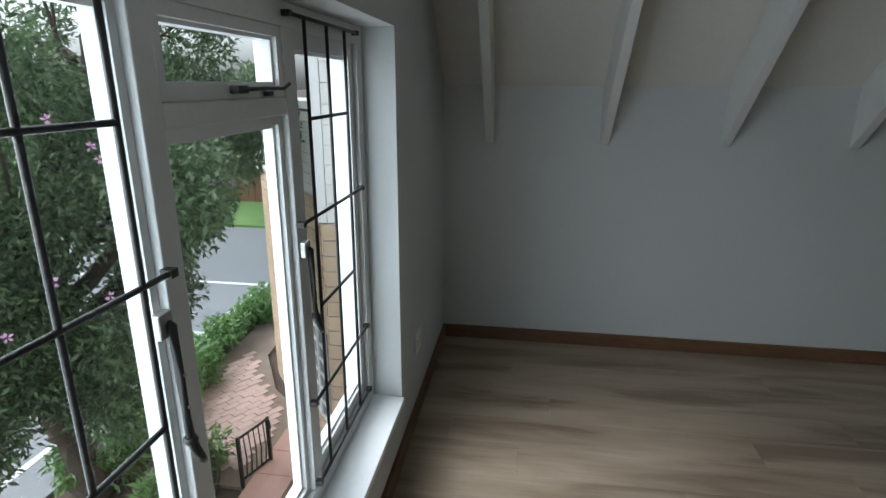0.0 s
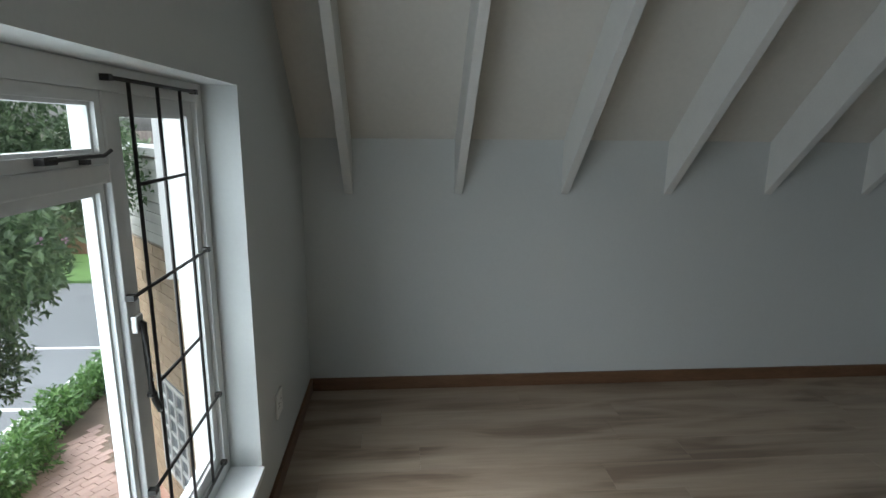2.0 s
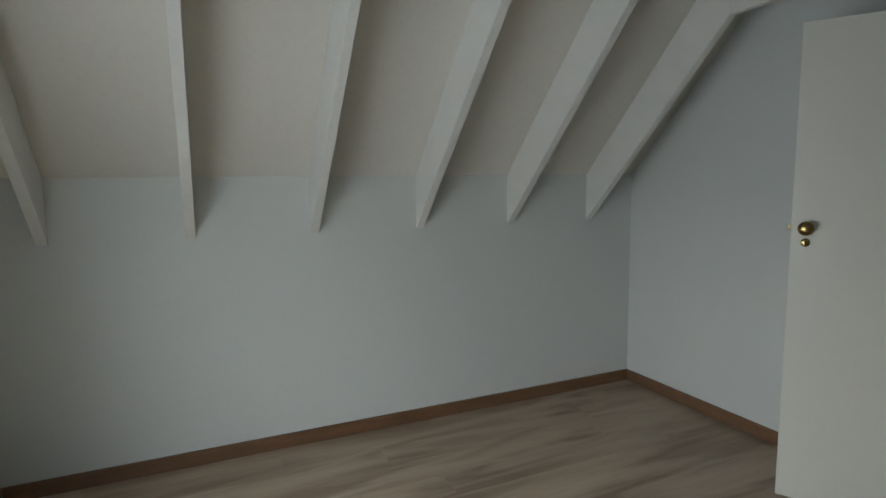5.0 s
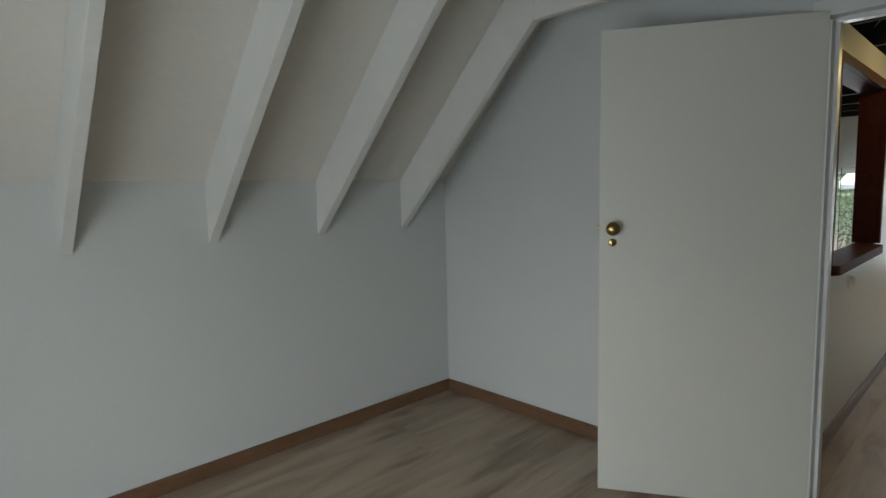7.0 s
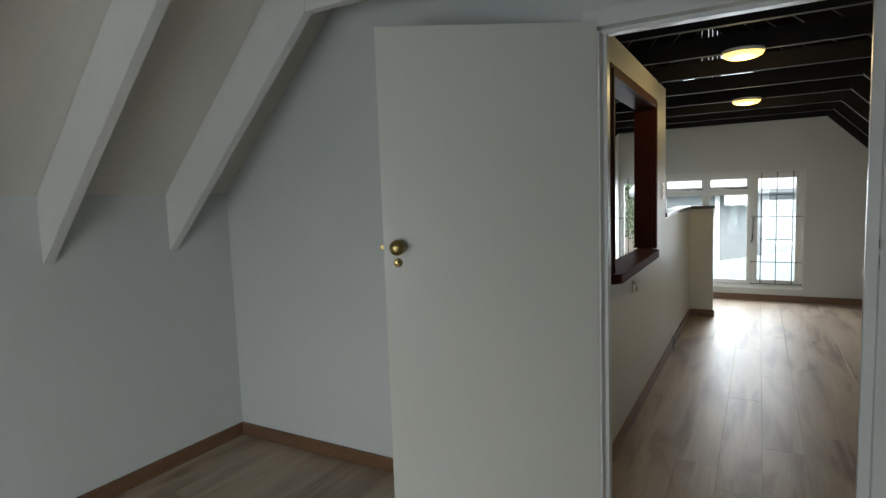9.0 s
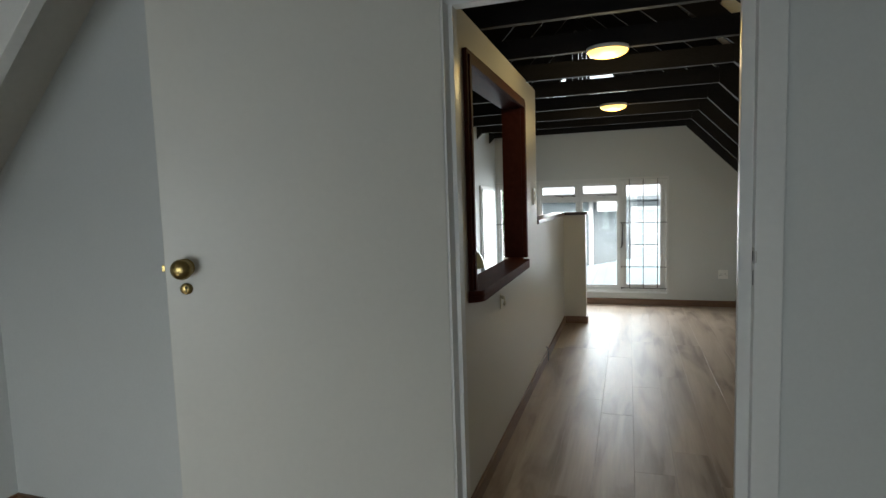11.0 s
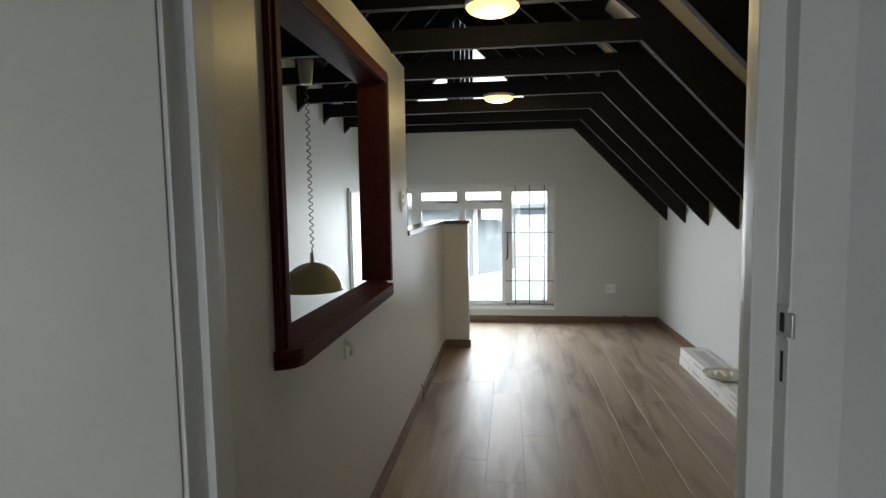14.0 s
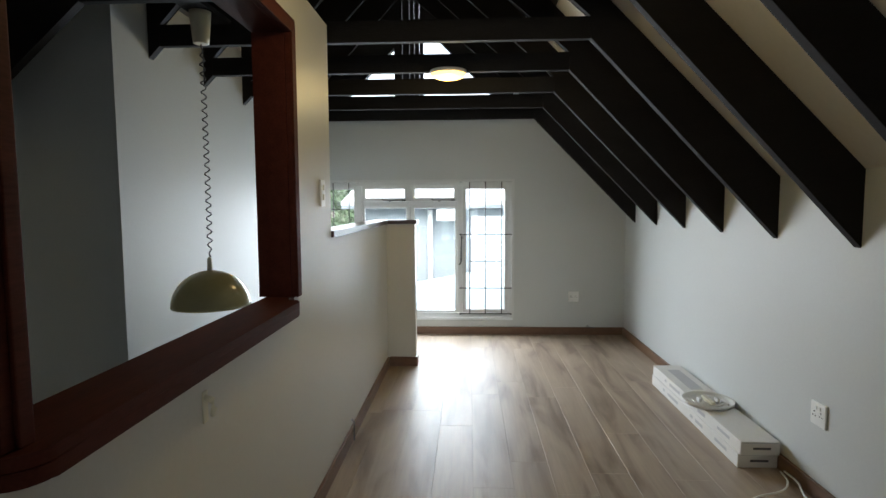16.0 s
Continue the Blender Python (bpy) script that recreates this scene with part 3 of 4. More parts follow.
local("door_leaf", box(B(), 0.002, 0.848, -0.04, 0.0, 0.012, 2.036, 0.0025), M_DOOR, door)
out = Matrix.Rotation(radians(-90), 3, "X")
knob = local("door_knob", lathe(B(), [(0.027, 0.0), (0.027, 0.004), (0.016, 0.008), (0.011, 0.014), (0.011, 0.024), (0.022, 0.030), (0.029, 0.040), (0.030, 0.050), (0.026, 0.060), (0.015, 0.066), (0.003, 0.067)], (0.793, 0.0005, 1.205), 28, out), M_BRASS, door, "aged brass door knob")
esc = local("keyhole_plate", lathe(B(), [(0.0175, 0.0), (0.0175, 0.002), (0.014, 0.004), (0.002, 0.0045)], (0.793, 0.0005, 1.143), 24, out), M_BRASS, door, "round brass keyhole plate")
b = B()
lathe(b, [(0.0042, 0.0), (0.0042, 0.0012)], (0.793, 0.0046, 1.147), 12, out)
box(b, 0.7912, 0.7948, 0.0046, 0.0058, 1.134, 1.147)
local("keyhole", b, M_DARK, esc)
local("latch", box(B(), 0.8475, 0.860, -0.026, -0.014, 1.195, 1.215, 0.002), M_BRASS, door, "brass latch bolt")

# ---- hatch in the passage wall ----
hatch = thing("serving_hatch_frame", (4.37, YL, 0.955), "varnished mahogany frame and deep sill round the wall hatch", "hatch frame")
for ya, yb, w0 in ((YL - 0.020, YL - 0.001, 0.0), (YL - 0.028, YL - 0.020, 0.022)):
    a0, a1, z1 = HX0 - 0.022 + w0, HX1 + 0.035 - w0, HZ1 + 0.028 - w0
    nm = "architrave" if not w0 else "moulding"
    part(nm, prism(B(), [(a0, 0.979), (a0, z1), (HX0 + 0.030, HZ1 - 0.032), (HX0 + 0.030, 0.979)], "y", ya, yb, 0.003), M_MAHOG, hatch)
    part(nm, prism(B(), [(a1, 0.979), (HX1 - 0.032, 0.979), (HX1 - 0.032, HZ1 - 0.032), (a1, z1)], "y", ya, yb, 0.003), M_MAHOG, hatch)
    part(nm, prism(B(), [(a0, z1), (a1, z1), (HX1 - 0.032, HZ1 - 0.032), (HX0 + 0.030, HZ1 - 0.032)], "y", ya, yb, 0.003), M_MAHOG, hatch)
part("lining", box(B(), HX0 + 0.001, HX0 + 0.030, YL, YL2 + 0.012, 0.979, HZ1 - 0.032, 0.002), M_MAHOG, hatch)
part("lining", box(B(), HX1 - 0.032, HX1 - 0.001, YL, YL2 + 0.012, 0.979, HZ1 - 0.032, 0.002), M_MAHOG, hatch)
part("lining", box(B(), HX0 + 0.001, HX1 - 0.001, YL, YL2 + 0.012, HZ1 - 0.031, HZ1 - 0.001, 0.002), M_MAHOG, hatch)


def rounded(x0, x1, y0, y1, r):
    """A board outline whose two front corners are round."""
    pts = [(x1, y1), (x0, y1)]
    pts += [(x0 + r - r * math.cos(a), y0 + r - r * math.sin(a)) for a in [math.pi / 2 * i / 8 for i in range(9)]]
    pts += [(x1 - r + r * math.sin(a), y0 + r - r * math.cos(a)) for a in [math.pi / 2 * i / 8 for i in range(9)]]
    return pts


front = rounded(3.642, 4.93, 0.884, YL - 0.001, 0.06)
outline = [(HX1 - 0.002, YL - 0.001), (HX1 - 0.002, YL2 - 0.012), (HX0 + 0.002, YL2 - 0.012), (HX0 + 0.002, YL - 0.001)] + front[1:] + [front[0]]
part("sill", prism(B(), outline, "z", 0.957, 0.978), M_MAHOG, hatch, "deep mahogany sill with rounded corners")
part("nosing", prism(B(), front, "z", 0.928, 0.956, 0.006), M_MAHOG, hatch)

# ---- stairwell ----
cup = thing("cupboard_door", (8.0, YS, 0.2), "narrow white flush cupboard door in the stairwell wall", "door", kind="structure")
part("frame", box(B(), 7.665, 8.30, YS - 0.018, YS - 0.001, 0.0, 1.52, 0.003), M_FRAME, cup)
leaf = part("leaf", box(B(), 7.70, 8.265, YS - 0.030, YS - 0.019, 0.03, 1.485, 0.003), M_FRAME, cup)
for z in (1.05, 0.72):
    part("catch", lathe(B(), [(0.009, 0), (0.009, 0.006), (0.005, 0.012)], (7.735, YS - 0.030, z), 12, Matrix.Rotation(radians(90), 3, "X")), M_STEEL, leaf)

tagged(part("ceiling_batten", box(B(), 5.23, 5.83, 1.50, 1.62, 2.2455, 2.27), M_BLACK), "black board across the tie beams above the stairs", "batten", kind="structure")
pend = thing("pendant_lamp", (5.62, 1.56, 2.245), "mustard enamel dome pendant lamp on a coiled cord", "pendant lamp")
px, py = 5.62, 1.56
part("ceiling_cup", lathe(B(), [(0.030, -0.150), (0.036, -0.148), (0.039, -0.120), (0.048, -0.02), (0.050, 0.0)], (px, py, 2.2445), 28), M_CREAMPL, pend, "cream plastic ceiling cup")
turns, top_z, low_z = 24, 2.1, 1.055
pts = []
for i in range(turns * 10 + 1):
    u = i / (turns * 10)
    a = 2 * math.pi * turns * u
    r = 0.0115 * min(1, 12 * u, 12 * (1 - u))
    pts.append((px + r * math.cos(a) + 0.01 * math.sin(2.2 * u), py + r * math.sin(a), top_z + (low_z - top_z) * u))
part("coiled_cord", tube(B(), pts, 0.0034, 6), M_INK, pend, "grey coiled cord")
part("stem", lathe(B(), [(0.012, 0.995), (0.014, 1.005), (0.011, 1.06), (0.006, 1.068)], (px, py, 0), 20), M_CREAMPL, pend)
prof = [(0.186 * math.cos(a), 0.825 + 0.178 * math.sin(a)) for a in [math.pi / 2 * i / 18 for i in range(18)]] + [(0.014, 1.003)]
inner = [(0.014, 0.999)] + [(0.182 * math.cos(a), 0.825 + 0.174 * math.sin(a)) for a in [math.pi / 2 * i / 18 for i in range(17, -1, -1)]]
bm = B()
lathe(bm, prof + inner + [prof[0]], (px, py, 0), 48)
part("shade", bm, M_SHADE, pend, "glossy mustard enamel dome shade")

# ---- ceiling lamps ----
for x, y in ((4.63, 0.392), (6.43, 0.404)):
    zt = tie_height(x)
    lamp = thing("ceiling_lamp", (x, y, zt), "round bulkhead ceiling lamp glowing warm yellow", "ceiling lamp", "passage ceiling lamps")
    part("base", lathe(B(), [(0.109, -0.014), (0.113, -0.010), (0.113, 0.006), (0.02, 0.006)], (x, y, zt + 0.003), 40), M_PLASTIC, lamp)
    part("diffuser", lathe(B(), [(0.004, -0.046), (0.045, -0.044), (0.080, -0.036), (0.100, -0.026), (0.108, -0.0145)], (x, y, zt + 0.003), 40), M_LAMP, lamp, "glowing warm yellow glass diffuser")
    bulb = new("bulb_light", bpy.data.lights.new("bulb_light", "POINT"))
    bulb.data.energy, bulb.data.color, bulb.data.shadow_soft_size = 3.2, (1.0, 0.76, 0.34), 0.06
    bulb.location = (x, y, zt - 0.11)


# ---- sockets, switches and small fittings ----
def socket(m, label):
    s = thing("wall_socket", (0, 0, 0), label, "wall socket", "wall sockets")
    s.matrix_basis = m
    local("plate", box(B(), -0.052, 0.052, -0.052, 0.052, 0.001, 0.010, 0.003), M_PLASTIC, s)
    for dx in (-0.022, 0.004):
        local("switch", box(B(), dx, dx + 0.014, 0.022, 0.036, 0.0095, 0.0135, 0.001), M_PLASTIC, s)
    for dx, dy, r in ((-0.025, 0.008, 0.0045), (-0.034, -0.010, 0.0035), (-0.016, -0.010, 0.0035), (0.02, 0.010, 0.004), (0.012, -0.006, 0.003), (0.030, -0.006, 0.003)):
        local("pin_hole", lathe(B(), [(r, 0), (r, 0.0006)], (dx, dy, 0.0102), 10), M_DARK, s)
    return s


socket(Matrix(((0, 0, -1, XF), (-1, 0, 0, -0.77), (0, 1, 0, 0.389), (0, 0, 0, 1))), "white square double wall socket on the gable wall")
socket(Matrix(((-1, 0, 0, 5.41), (0, 0, 1, YR), (0, 1, 0, 0.385), (0, 0, 0, 1))), "white square wall socket above the flooring boxes")
socket(Matrix(((0, 0, 1, XW), (1, 0, 0, 2.17), (0, 1, 0, 0.36), (0, 0, 0, 1))), "white wall socket beside the bedroom window")

sw = thing("light_switch", (5.435, YL, 1.375), "white two-lever light switch near the wall's end", "light switch")
part("plate", box(B(), 5.40, 5.47, YL - 0.010, YL - 0.001, 1.315, 1.435, 0.003), M_PLASTIC, sw)
for z in (1.345, 1.388):
    part("rocker", box(B(), 5.424, 5.446, YL - 0.015, YL - 0.0095, z, z + 0.026, 0.002), M_CREAMPL, sw)
hook = thing("wall_hook", (4.27, YL, 0.82), "small cream plastic hook below the hatch sill", "hook")
part("back_plate", box(B(), 4.258, 4.282, YL - 0.006, YL - 0.001, 0.780, 0.860, 0.002), M_CREAMPL, hook)
part("peg", tube(B(), [(4.27, YL - 0.005, 0.842), (4.27, YL - 0.022, 0.838), (4.27, YL - 0.026, 0.815), (4.27, YL - 0.022, 0.797)], [0.009, 0.009, 0.008, 0.006], 10), M_CREAMPL, hook)
stub = thing("cable_stub", (5.94, YL - 0.016, 0.0), "short dark cable end at the skirting", "cable")
part("cable", tube(B(), [(5.94, YL - 0.021, 0.004), (5.94, YL - 0.023, 0.06), (5.945, YL - 0.021, 0.105), (5.955, YL - 0.006, 0.118)], 0.005), M_INK, stub)
stub2 = thing("cable_stub", (8.50, -0.92, 0.0), "short dark cable end by the far skirting", "cable")
part("cable", tube(B(), [(8.505, -0.90, 0.075), (8.50, -0.905, 0.10), (8.495, -0.93, 0.082), (8.49, -0.98, 0.078)], 0.005), M_INK, stub2)

# ---- flooring boxes, light fitting and cable on the passage floor ----
def flooring_box(x0, x1, y0, y1, z0, z1, label):
    t = thing("flooring_box", (x0, y0, z0), label, "cardboard box", "flooring boxes")
    part("carton", box(B(), x0, x1, y0, y1, z0, z1, 0.003), M_CARD, t)
    zm = (z0 + z1) / 2
    part("end_print", box(B(), x0 - 0.0012, x0 - 0.0002, y0 + 0.045, y1 - 0.06, zm - 0.005, zm + 0.006), M_INK, t, "row of small unreadable print")
    part("end_line", box(B(), x0 - 0.0012, x0 - 0.0002, y0 + 0.01, y1 - 0.01, z1 - 0.008, z1 - 0.005), M_INKPALE, t)
    for k, (a, c) in enumerate(((0.12, 0.26), (0.42, 0.52), (0.56, 0.60), (0.80, 0.98), (1.04, 1.07))):
        part("side_print", box(B(), x0 + a, x0 + c, y1 + 0.0002, y1 + 0.0012, zm - 0.006 - 0.004 * (k % 2), zm + 0.010), M_INKPALE, t, "small unreadable print")
    part("top_print", box(B(), x0 + 0.78, x0 + 1.20, y0 + 0.05, y1 - 0.06, z1 + 0.0002, z1 + 0.001), M_INKPALE, t)
    part("torn_end", box(B(), x1 + 0.0002, x1 + 0.003, y0 + 0.006, y1 - 0.006, z0 + 0.004, z1 - 0.004), M_KRAFT, t, "bare brown cardboard end")
    return t


flooring_box(5.69, 6.99, -1.257, -1.062, 0.0005, 0.072, "long white carton of laminate flooring on the floor")
flooring_box(5.672, 6.985, -1.257, -1.066, 0.0725, 0.142, "long white flooring carton stacked on another")
fit_ = thing("light_fitting", (6.21, -1.13, 0.142), "round white light fitting without its cover on the boxes", "light fitting")
c = (6.21, -1.13, 0.1423)
part("dish", lathe(B(), [(0.02, 0.0), (0.125, 0.0), (0.142, 0.012), (0.145, 0.026), (0.138, 0.027), (0.130, 0.014), (0.118, 0.006), (0.02, 0.006)], c, 48), M_PLASTIC, fit_)
for k, rad in enumerate((0.112, 0.086, 0.060)):
    z = 0.0066 + 0.0012 * k
    part("ring", lathe(B(), [(rad - 0.010, z + 0.0005), (rad - 0.005, z + 0.010), (rad, z)], c, 40), M_PLASTIC, fit_)
part("ballast", box(B(), c[0] - 0.075, c[0] + 0.06, c[1] - 0.012, c[1] + 0.014, c[2] + 0.0100, c[2] + 0.03, 0.003), M_CREAMPL, fit_)
for dy in (-0.055, 0.05):
    part("lamp_holder", box(B(), c[0] - 0.02, c[0] + 0.02, c[1] + dy - 0.009, c[1] + dy + 0.009, c[2] + 0.0100, c[2] + 0.034, 0.003), M_PLASTIC, fit_)
    part("wire", tube(B(), [(c[0] + 0.03, c[1] + dy, c[2] + 0.009), (c[0] + 0.055, c[1] + dy * 0.6, c[2] + 0.018), (c[0] + 0.04, c[1] + dy * 0.2, c[2] + 0.01)], 0.003, 6), M_INKPALE, fit_)


def smooth(pts, n=10):
    """Points along a rounded line through the given ones."""
    p = [Vector(q) for q in pts]
    p = [2 * p[0] - p[1]] + p + [2 * p[-1] - p[-2]]
    res = []
    for i in range(1, len(p) - 2):
        for k in range(n):
            t = k / n
            a, b_, c_, d = p[i - 1], p[i], p[i + 1], p[i + 2]
            res.append(0.5 * (2 * b_ + (c_ - a) * t + (2 * a - 5 * b_ + 4 * c_ - d) * t * t + (3 * b_ - a - 3 * c_ + d) * t * t * t))
    return res + [p[-2]]


cab = thing("loose_cable", (5.3, -1.1, 0), "loose white electrical cable lying on the floor", "cable")
part("cable", tube(B(), smooth([(5.64, -1.245, 0.008), (5.50, -1.20, 0.03), (5.40, -1.12, 0.035), (5.37, -0.98, 0.012), (5.22, -0.88, 0.005), (5.06, -0.92, 0.005), (4.95, -1.03, 0.005), (4.80, -1.12, 0.005)]), 0.0045), M_CABLE, cab)
part("cable", tube(B(), smooth([(5.62, -1.252, 0.02), (5.48, -1.235, 0.035), (5.36, -1.20, 0.03), (5.24, -1.22, 0.02), (5.05, -1.235, 0.006)]), 0.0045), M_CABLE, cab)


# ---- outside ----
G = -2.8


def leaves(name, clumps, count, size, material, parent, seed, flat=0.6, label=""):
    """Many small pointed leaves, thickest at the rim of each clump. clumps: (centre, radius)."""
    rng = np.random.default_rng(seed)
    w = np.array([r ** 2 for _, r in clumps])
    pick = rng.choice(len(clumps), count, p=w / w.sum())
    cen = np.array([c for c, _ in clumps])[pick]
    rad = np.array([r for _, r in clumps])[pick][:, None]
    d = rng.normal(size=(count, 3))
    d /= np.linalg.norm(d, axis=1)[:, None]
    pos = cen + d * rad * rng.uniform(0.15, 1.0, (count, 1)) ** 0.55
    ax = rng.normal(size=(count, 3)) + d * 0.8 + np.array([0, 0, -0.25])
    ax /= np.linalg.norm(ax, axis=1)[:, None]
    up = rng.normal(size=(count, 3)) * flat + np.array([0, 0, 1])
    side = np.cross(ax, up)
    side /= np.linalg.norm(side, axis=1)[:, None] + 1e-9
    nrm = np.cross(side, ax)
    s = (size * rng.uniform(0.6, 1.3, (count, 1)))
    v = np.stack([pos, pos + ax * s * 0.45 + side * s * 0.19 + nrm * s * 0.06, pos + ax * s, pos + ax * s * 0.45 - side * s * 0.19 + nrm * s * 0.06], 1).reshape(-1, 3)
    me = bpy.data.meshes.new(name)
    me.from_pydata(v.tolist(), [], [(4 * i, 4 * i + 1, 4 * i + 2, 4 * i + 3) for i in range(count)])
    me.materials.append(material)
    ob = new(name, me)
    if parent:
        ob.parent = parent
        ob.matrix_parent_inverse = parent.matrix_basis.inverted()
    if label:
        ob["label"] = label
    return ob


def limb(bm, a, b_, r0, r1, rng, n=5):
    a, b_ = Vector(a), Vector(b_)
    pts = [a.lerp(b_, i / n) + Vector(rng.normal(size=3)) * (0.05 * (b_ - a).length if 0 < i < n else 0) for i in range(n + 1)]
    tube(bm, pts, [r0 + (r1 - r0) * i / n for i in range(n + 1)], 7)
    return pts


def tree(at, fork, lobes, count, size, material, label, seed, trunk_r=0.16, per=9, clump=0.42):
    """Trunk, limbs to each lobe, twigs to leaf clumps. lobes: (centre, radii)."""
    rng = np.random.default_rng(seed)
    t = thing("tree", at, label, "tree")
    bm = B()
    limb(bm, at, fork, trunk_r, trunk_r * 0.7, rng, 6)
    clumps = []
    for c, rr in lobes:
        pts = limb(bm, fork, c, trunk_r * 0.55, trunk_r * 0.2, rng, 6)
        k = max(4, int(per * rr[0] * rr[1]))
        for _ in range(k):
            d = rng.normal(size=3)
            d /= np.linalg.norm(d)
            p = Vector(c) + Vector(d * np.array(rr) * rng.uniform(0.35, 1.0) ** 0.6)
            limb(bm, pts[int(rng.integers(3, 7))], p, trunk_r * 0.14, 0.006, rng, 4)
            clumps.append((tuple(p), clump * rng.uniform(0.6, 1.25)))
    part("trunk", bm, M_BARK, t, "grey-brown bark")
    leaves("crown", clumps, count, size, material, t, seed + 1)
    return t


tagged(part("ground", box(B(), -400, 400, -400, 400, G - 0.5, G - 0.06), M_SOIL), "dark planted earth around the house", "ground", kind="structure")
b = B()
box(b, -16.5, -5.05, -14, 15.6, G - 0.08, G - 0.02)
box(b, -60, -16.5, -14, 22, G - 0.08, G - 0.02)
tagged(part("road", b, M_ASPHALT), "damp grey asphalt car park", "road", kind="structure")
for k in range(6):
    y = 10.8 - 2.5 * k
    tagged(part("road_marking", prism(B(), [(-10.6, y), (-5.7, y - 0.05), (-5.7, y + 0.05), (-10.6, y + 0.1)], "z", G - 0.02, G - 0.014), M_LINE), "white painted parking bay line", "road marking", "parking lines", kind="structure")
tagged(part("road_marking", prism(B(), [(-5.76, -3), (-5.66, -3), (-5.60, 11.6), (-5.70, 11.6)], "z", G - 0.02, G - 0.014), M_LINE), "white painted line along the bays", "road marking", "parking lines", kind="structure")
tagged(part("lawn", box(B(), -30, 0, 15.6, 60, G - 0.08, G + 0.05), M_GRASS), "strip of green lawn behind the car park", "lawn", kind="structure")

# big tree beside the window
big_tree = tree((-4.55, 4.45, G - 0.06), (-4.75, 4.05, -1.25), [((-4.2, 3.3, 1.2), (1.35, 1.5, 1.5)), ((-3.75, 4.2, 0.6), (0.95, 0.95, 0.9)), ((-3.75, 4.6, 1.9), (1.15, 1.1, 1.1)), ((-3.35, 5.35, 1.15), (0.7, 0.7, 0.55)), ((-4.3, 2.5, 0.0), (1.2, 1.1, 1.1)),
                 ((-3.85, 4.95, -0.5), (0.32, 0.32, 0.25)), ((-4.0, 2.9, -0.7), (0.9, 0.8, 0.6)), ((-5.3, 4.9, 0.6), (1.2, 1.1, 1.5)), ((-4.2, 3.6, -0.15), (0.8, 0.7, 0.7)), ((-4.3, 3.7, -1.2), (0.75, 0.7, 0.5)), ((-3.55, 3.7, -0.75), (0.55, 0.5, 0.45)), ((-2.85, 3.9, 0.9), (0.5, 0.5, 0.45))],
                120000, 0.074, M_LEAF, "large dark-leaved tree with pink flowers outside the bedroom window", 11, 0.19, 9, 0.40)
rng = np.random.default_rng(5)
for c in ((-2.55, 2.55, 1.28), (-2.5, 2.75, 1.12), (-2.35, 3.95, 0.72), (-2.6, 2.45, 0.42), (-2.5, 2.7, 0.25), (-2.3, 3.6, 0.78), (-2.75, 3.1, 1.0), (-2.7, 2.2, 0.2)):
    bm = B()
    for k in range(5):
        a = 2 * math.pi * k / 5 + rng.uniform(0, 1)
        d, u = Vector((math.cos(a) * 0.4, math.cos(a) * 0.4 + 0.1, math.sin(a))).normalized(), Vector((0.7, -0.7, 0.1))
        s = d.cross(u).normalized()
        o = Vector(c)
        vs = [bm.verts.new(o + q) for q in (d * 0.003, d * 0.020 + s * 0.008 + u * 0.006, d * 0.033, d * 0.020 - s * 0.008 + u * 0.006)]
        bm.faces.new(vs)
    part("flower", bm, M_PETAL, big_tree, "small pale pink flower")

# hedge and low plants
hedge = thing("hedge", (-4.95, 7.0, G), "bright green leafy hedge along the brick path", "hedge")
cl = []
for i in range(46):
    y = 4.3 + 6.0 * i / 45
    cl.append(((-4.85 - 0.15 * math.sin(y) + rng.uniform(-0.25, 0.25), y, G + rng.uniform(0.05, 0.42)), rng.uniform(0.18, 0.30)))
leaves("foliage", cl, 11000, 0.11, M_HEDGE, hedge, 21, 0.5)
bm = B()
for i in range(14):
    y = 4.4 + 5.2 * i / 13
    tube(bm, [(-5.0, y, G - 0.06), (-5.05, y + 0.1, G + 0.15), (-4.95, y + 0.2, G + 0.3)], [0.02, 0.014, 0.006], 6)
part("stems", bm, M_BARK, hedge)
shrub = thing("shrub", (-3.2, 4.4, G), "low grassy green shrub by the railing", "shrub")
leaves("foliage", [((-3.5 + rng.uniform(-0.3, 0.15), 4.65 + rng.uniform(-0.5, 0.35), G + rng.uniform(0.0, 0.3)), 0.22) for _ in range(14)], 2600, 0.11, M_HEDGE, shrub, 23, 0.2)
part("stems", tube(B(), [(-3.3, 4.6, G - 0.06), (-3.25, 4.65, G + 0.2), (-3.3, 4.7, G + 0.4)], [0.03, 0.02, 0.01], 6), M_BARK, shrub)

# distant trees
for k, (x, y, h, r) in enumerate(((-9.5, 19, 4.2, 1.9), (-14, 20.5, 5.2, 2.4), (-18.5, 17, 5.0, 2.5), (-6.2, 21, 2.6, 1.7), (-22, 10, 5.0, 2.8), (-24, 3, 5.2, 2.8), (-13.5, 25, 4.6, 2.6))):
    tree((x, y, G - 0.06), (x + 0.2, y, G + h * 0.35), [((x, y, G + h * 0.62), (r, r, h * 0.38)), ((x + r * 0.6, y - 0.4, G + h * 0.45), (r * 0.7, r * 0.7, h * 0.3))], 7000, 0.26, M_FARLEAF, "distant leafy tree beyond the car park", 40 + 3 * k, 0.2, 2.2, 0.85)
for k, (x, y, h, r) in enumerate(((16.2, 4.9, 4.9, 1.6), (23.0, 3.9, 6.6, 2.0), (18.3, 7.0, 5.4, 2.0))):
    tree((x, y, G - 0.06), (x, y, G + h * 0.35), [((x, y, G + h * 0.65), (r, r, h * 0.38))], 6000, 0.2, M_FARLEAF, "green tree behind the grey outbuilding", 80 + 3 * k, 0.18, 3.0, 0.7)

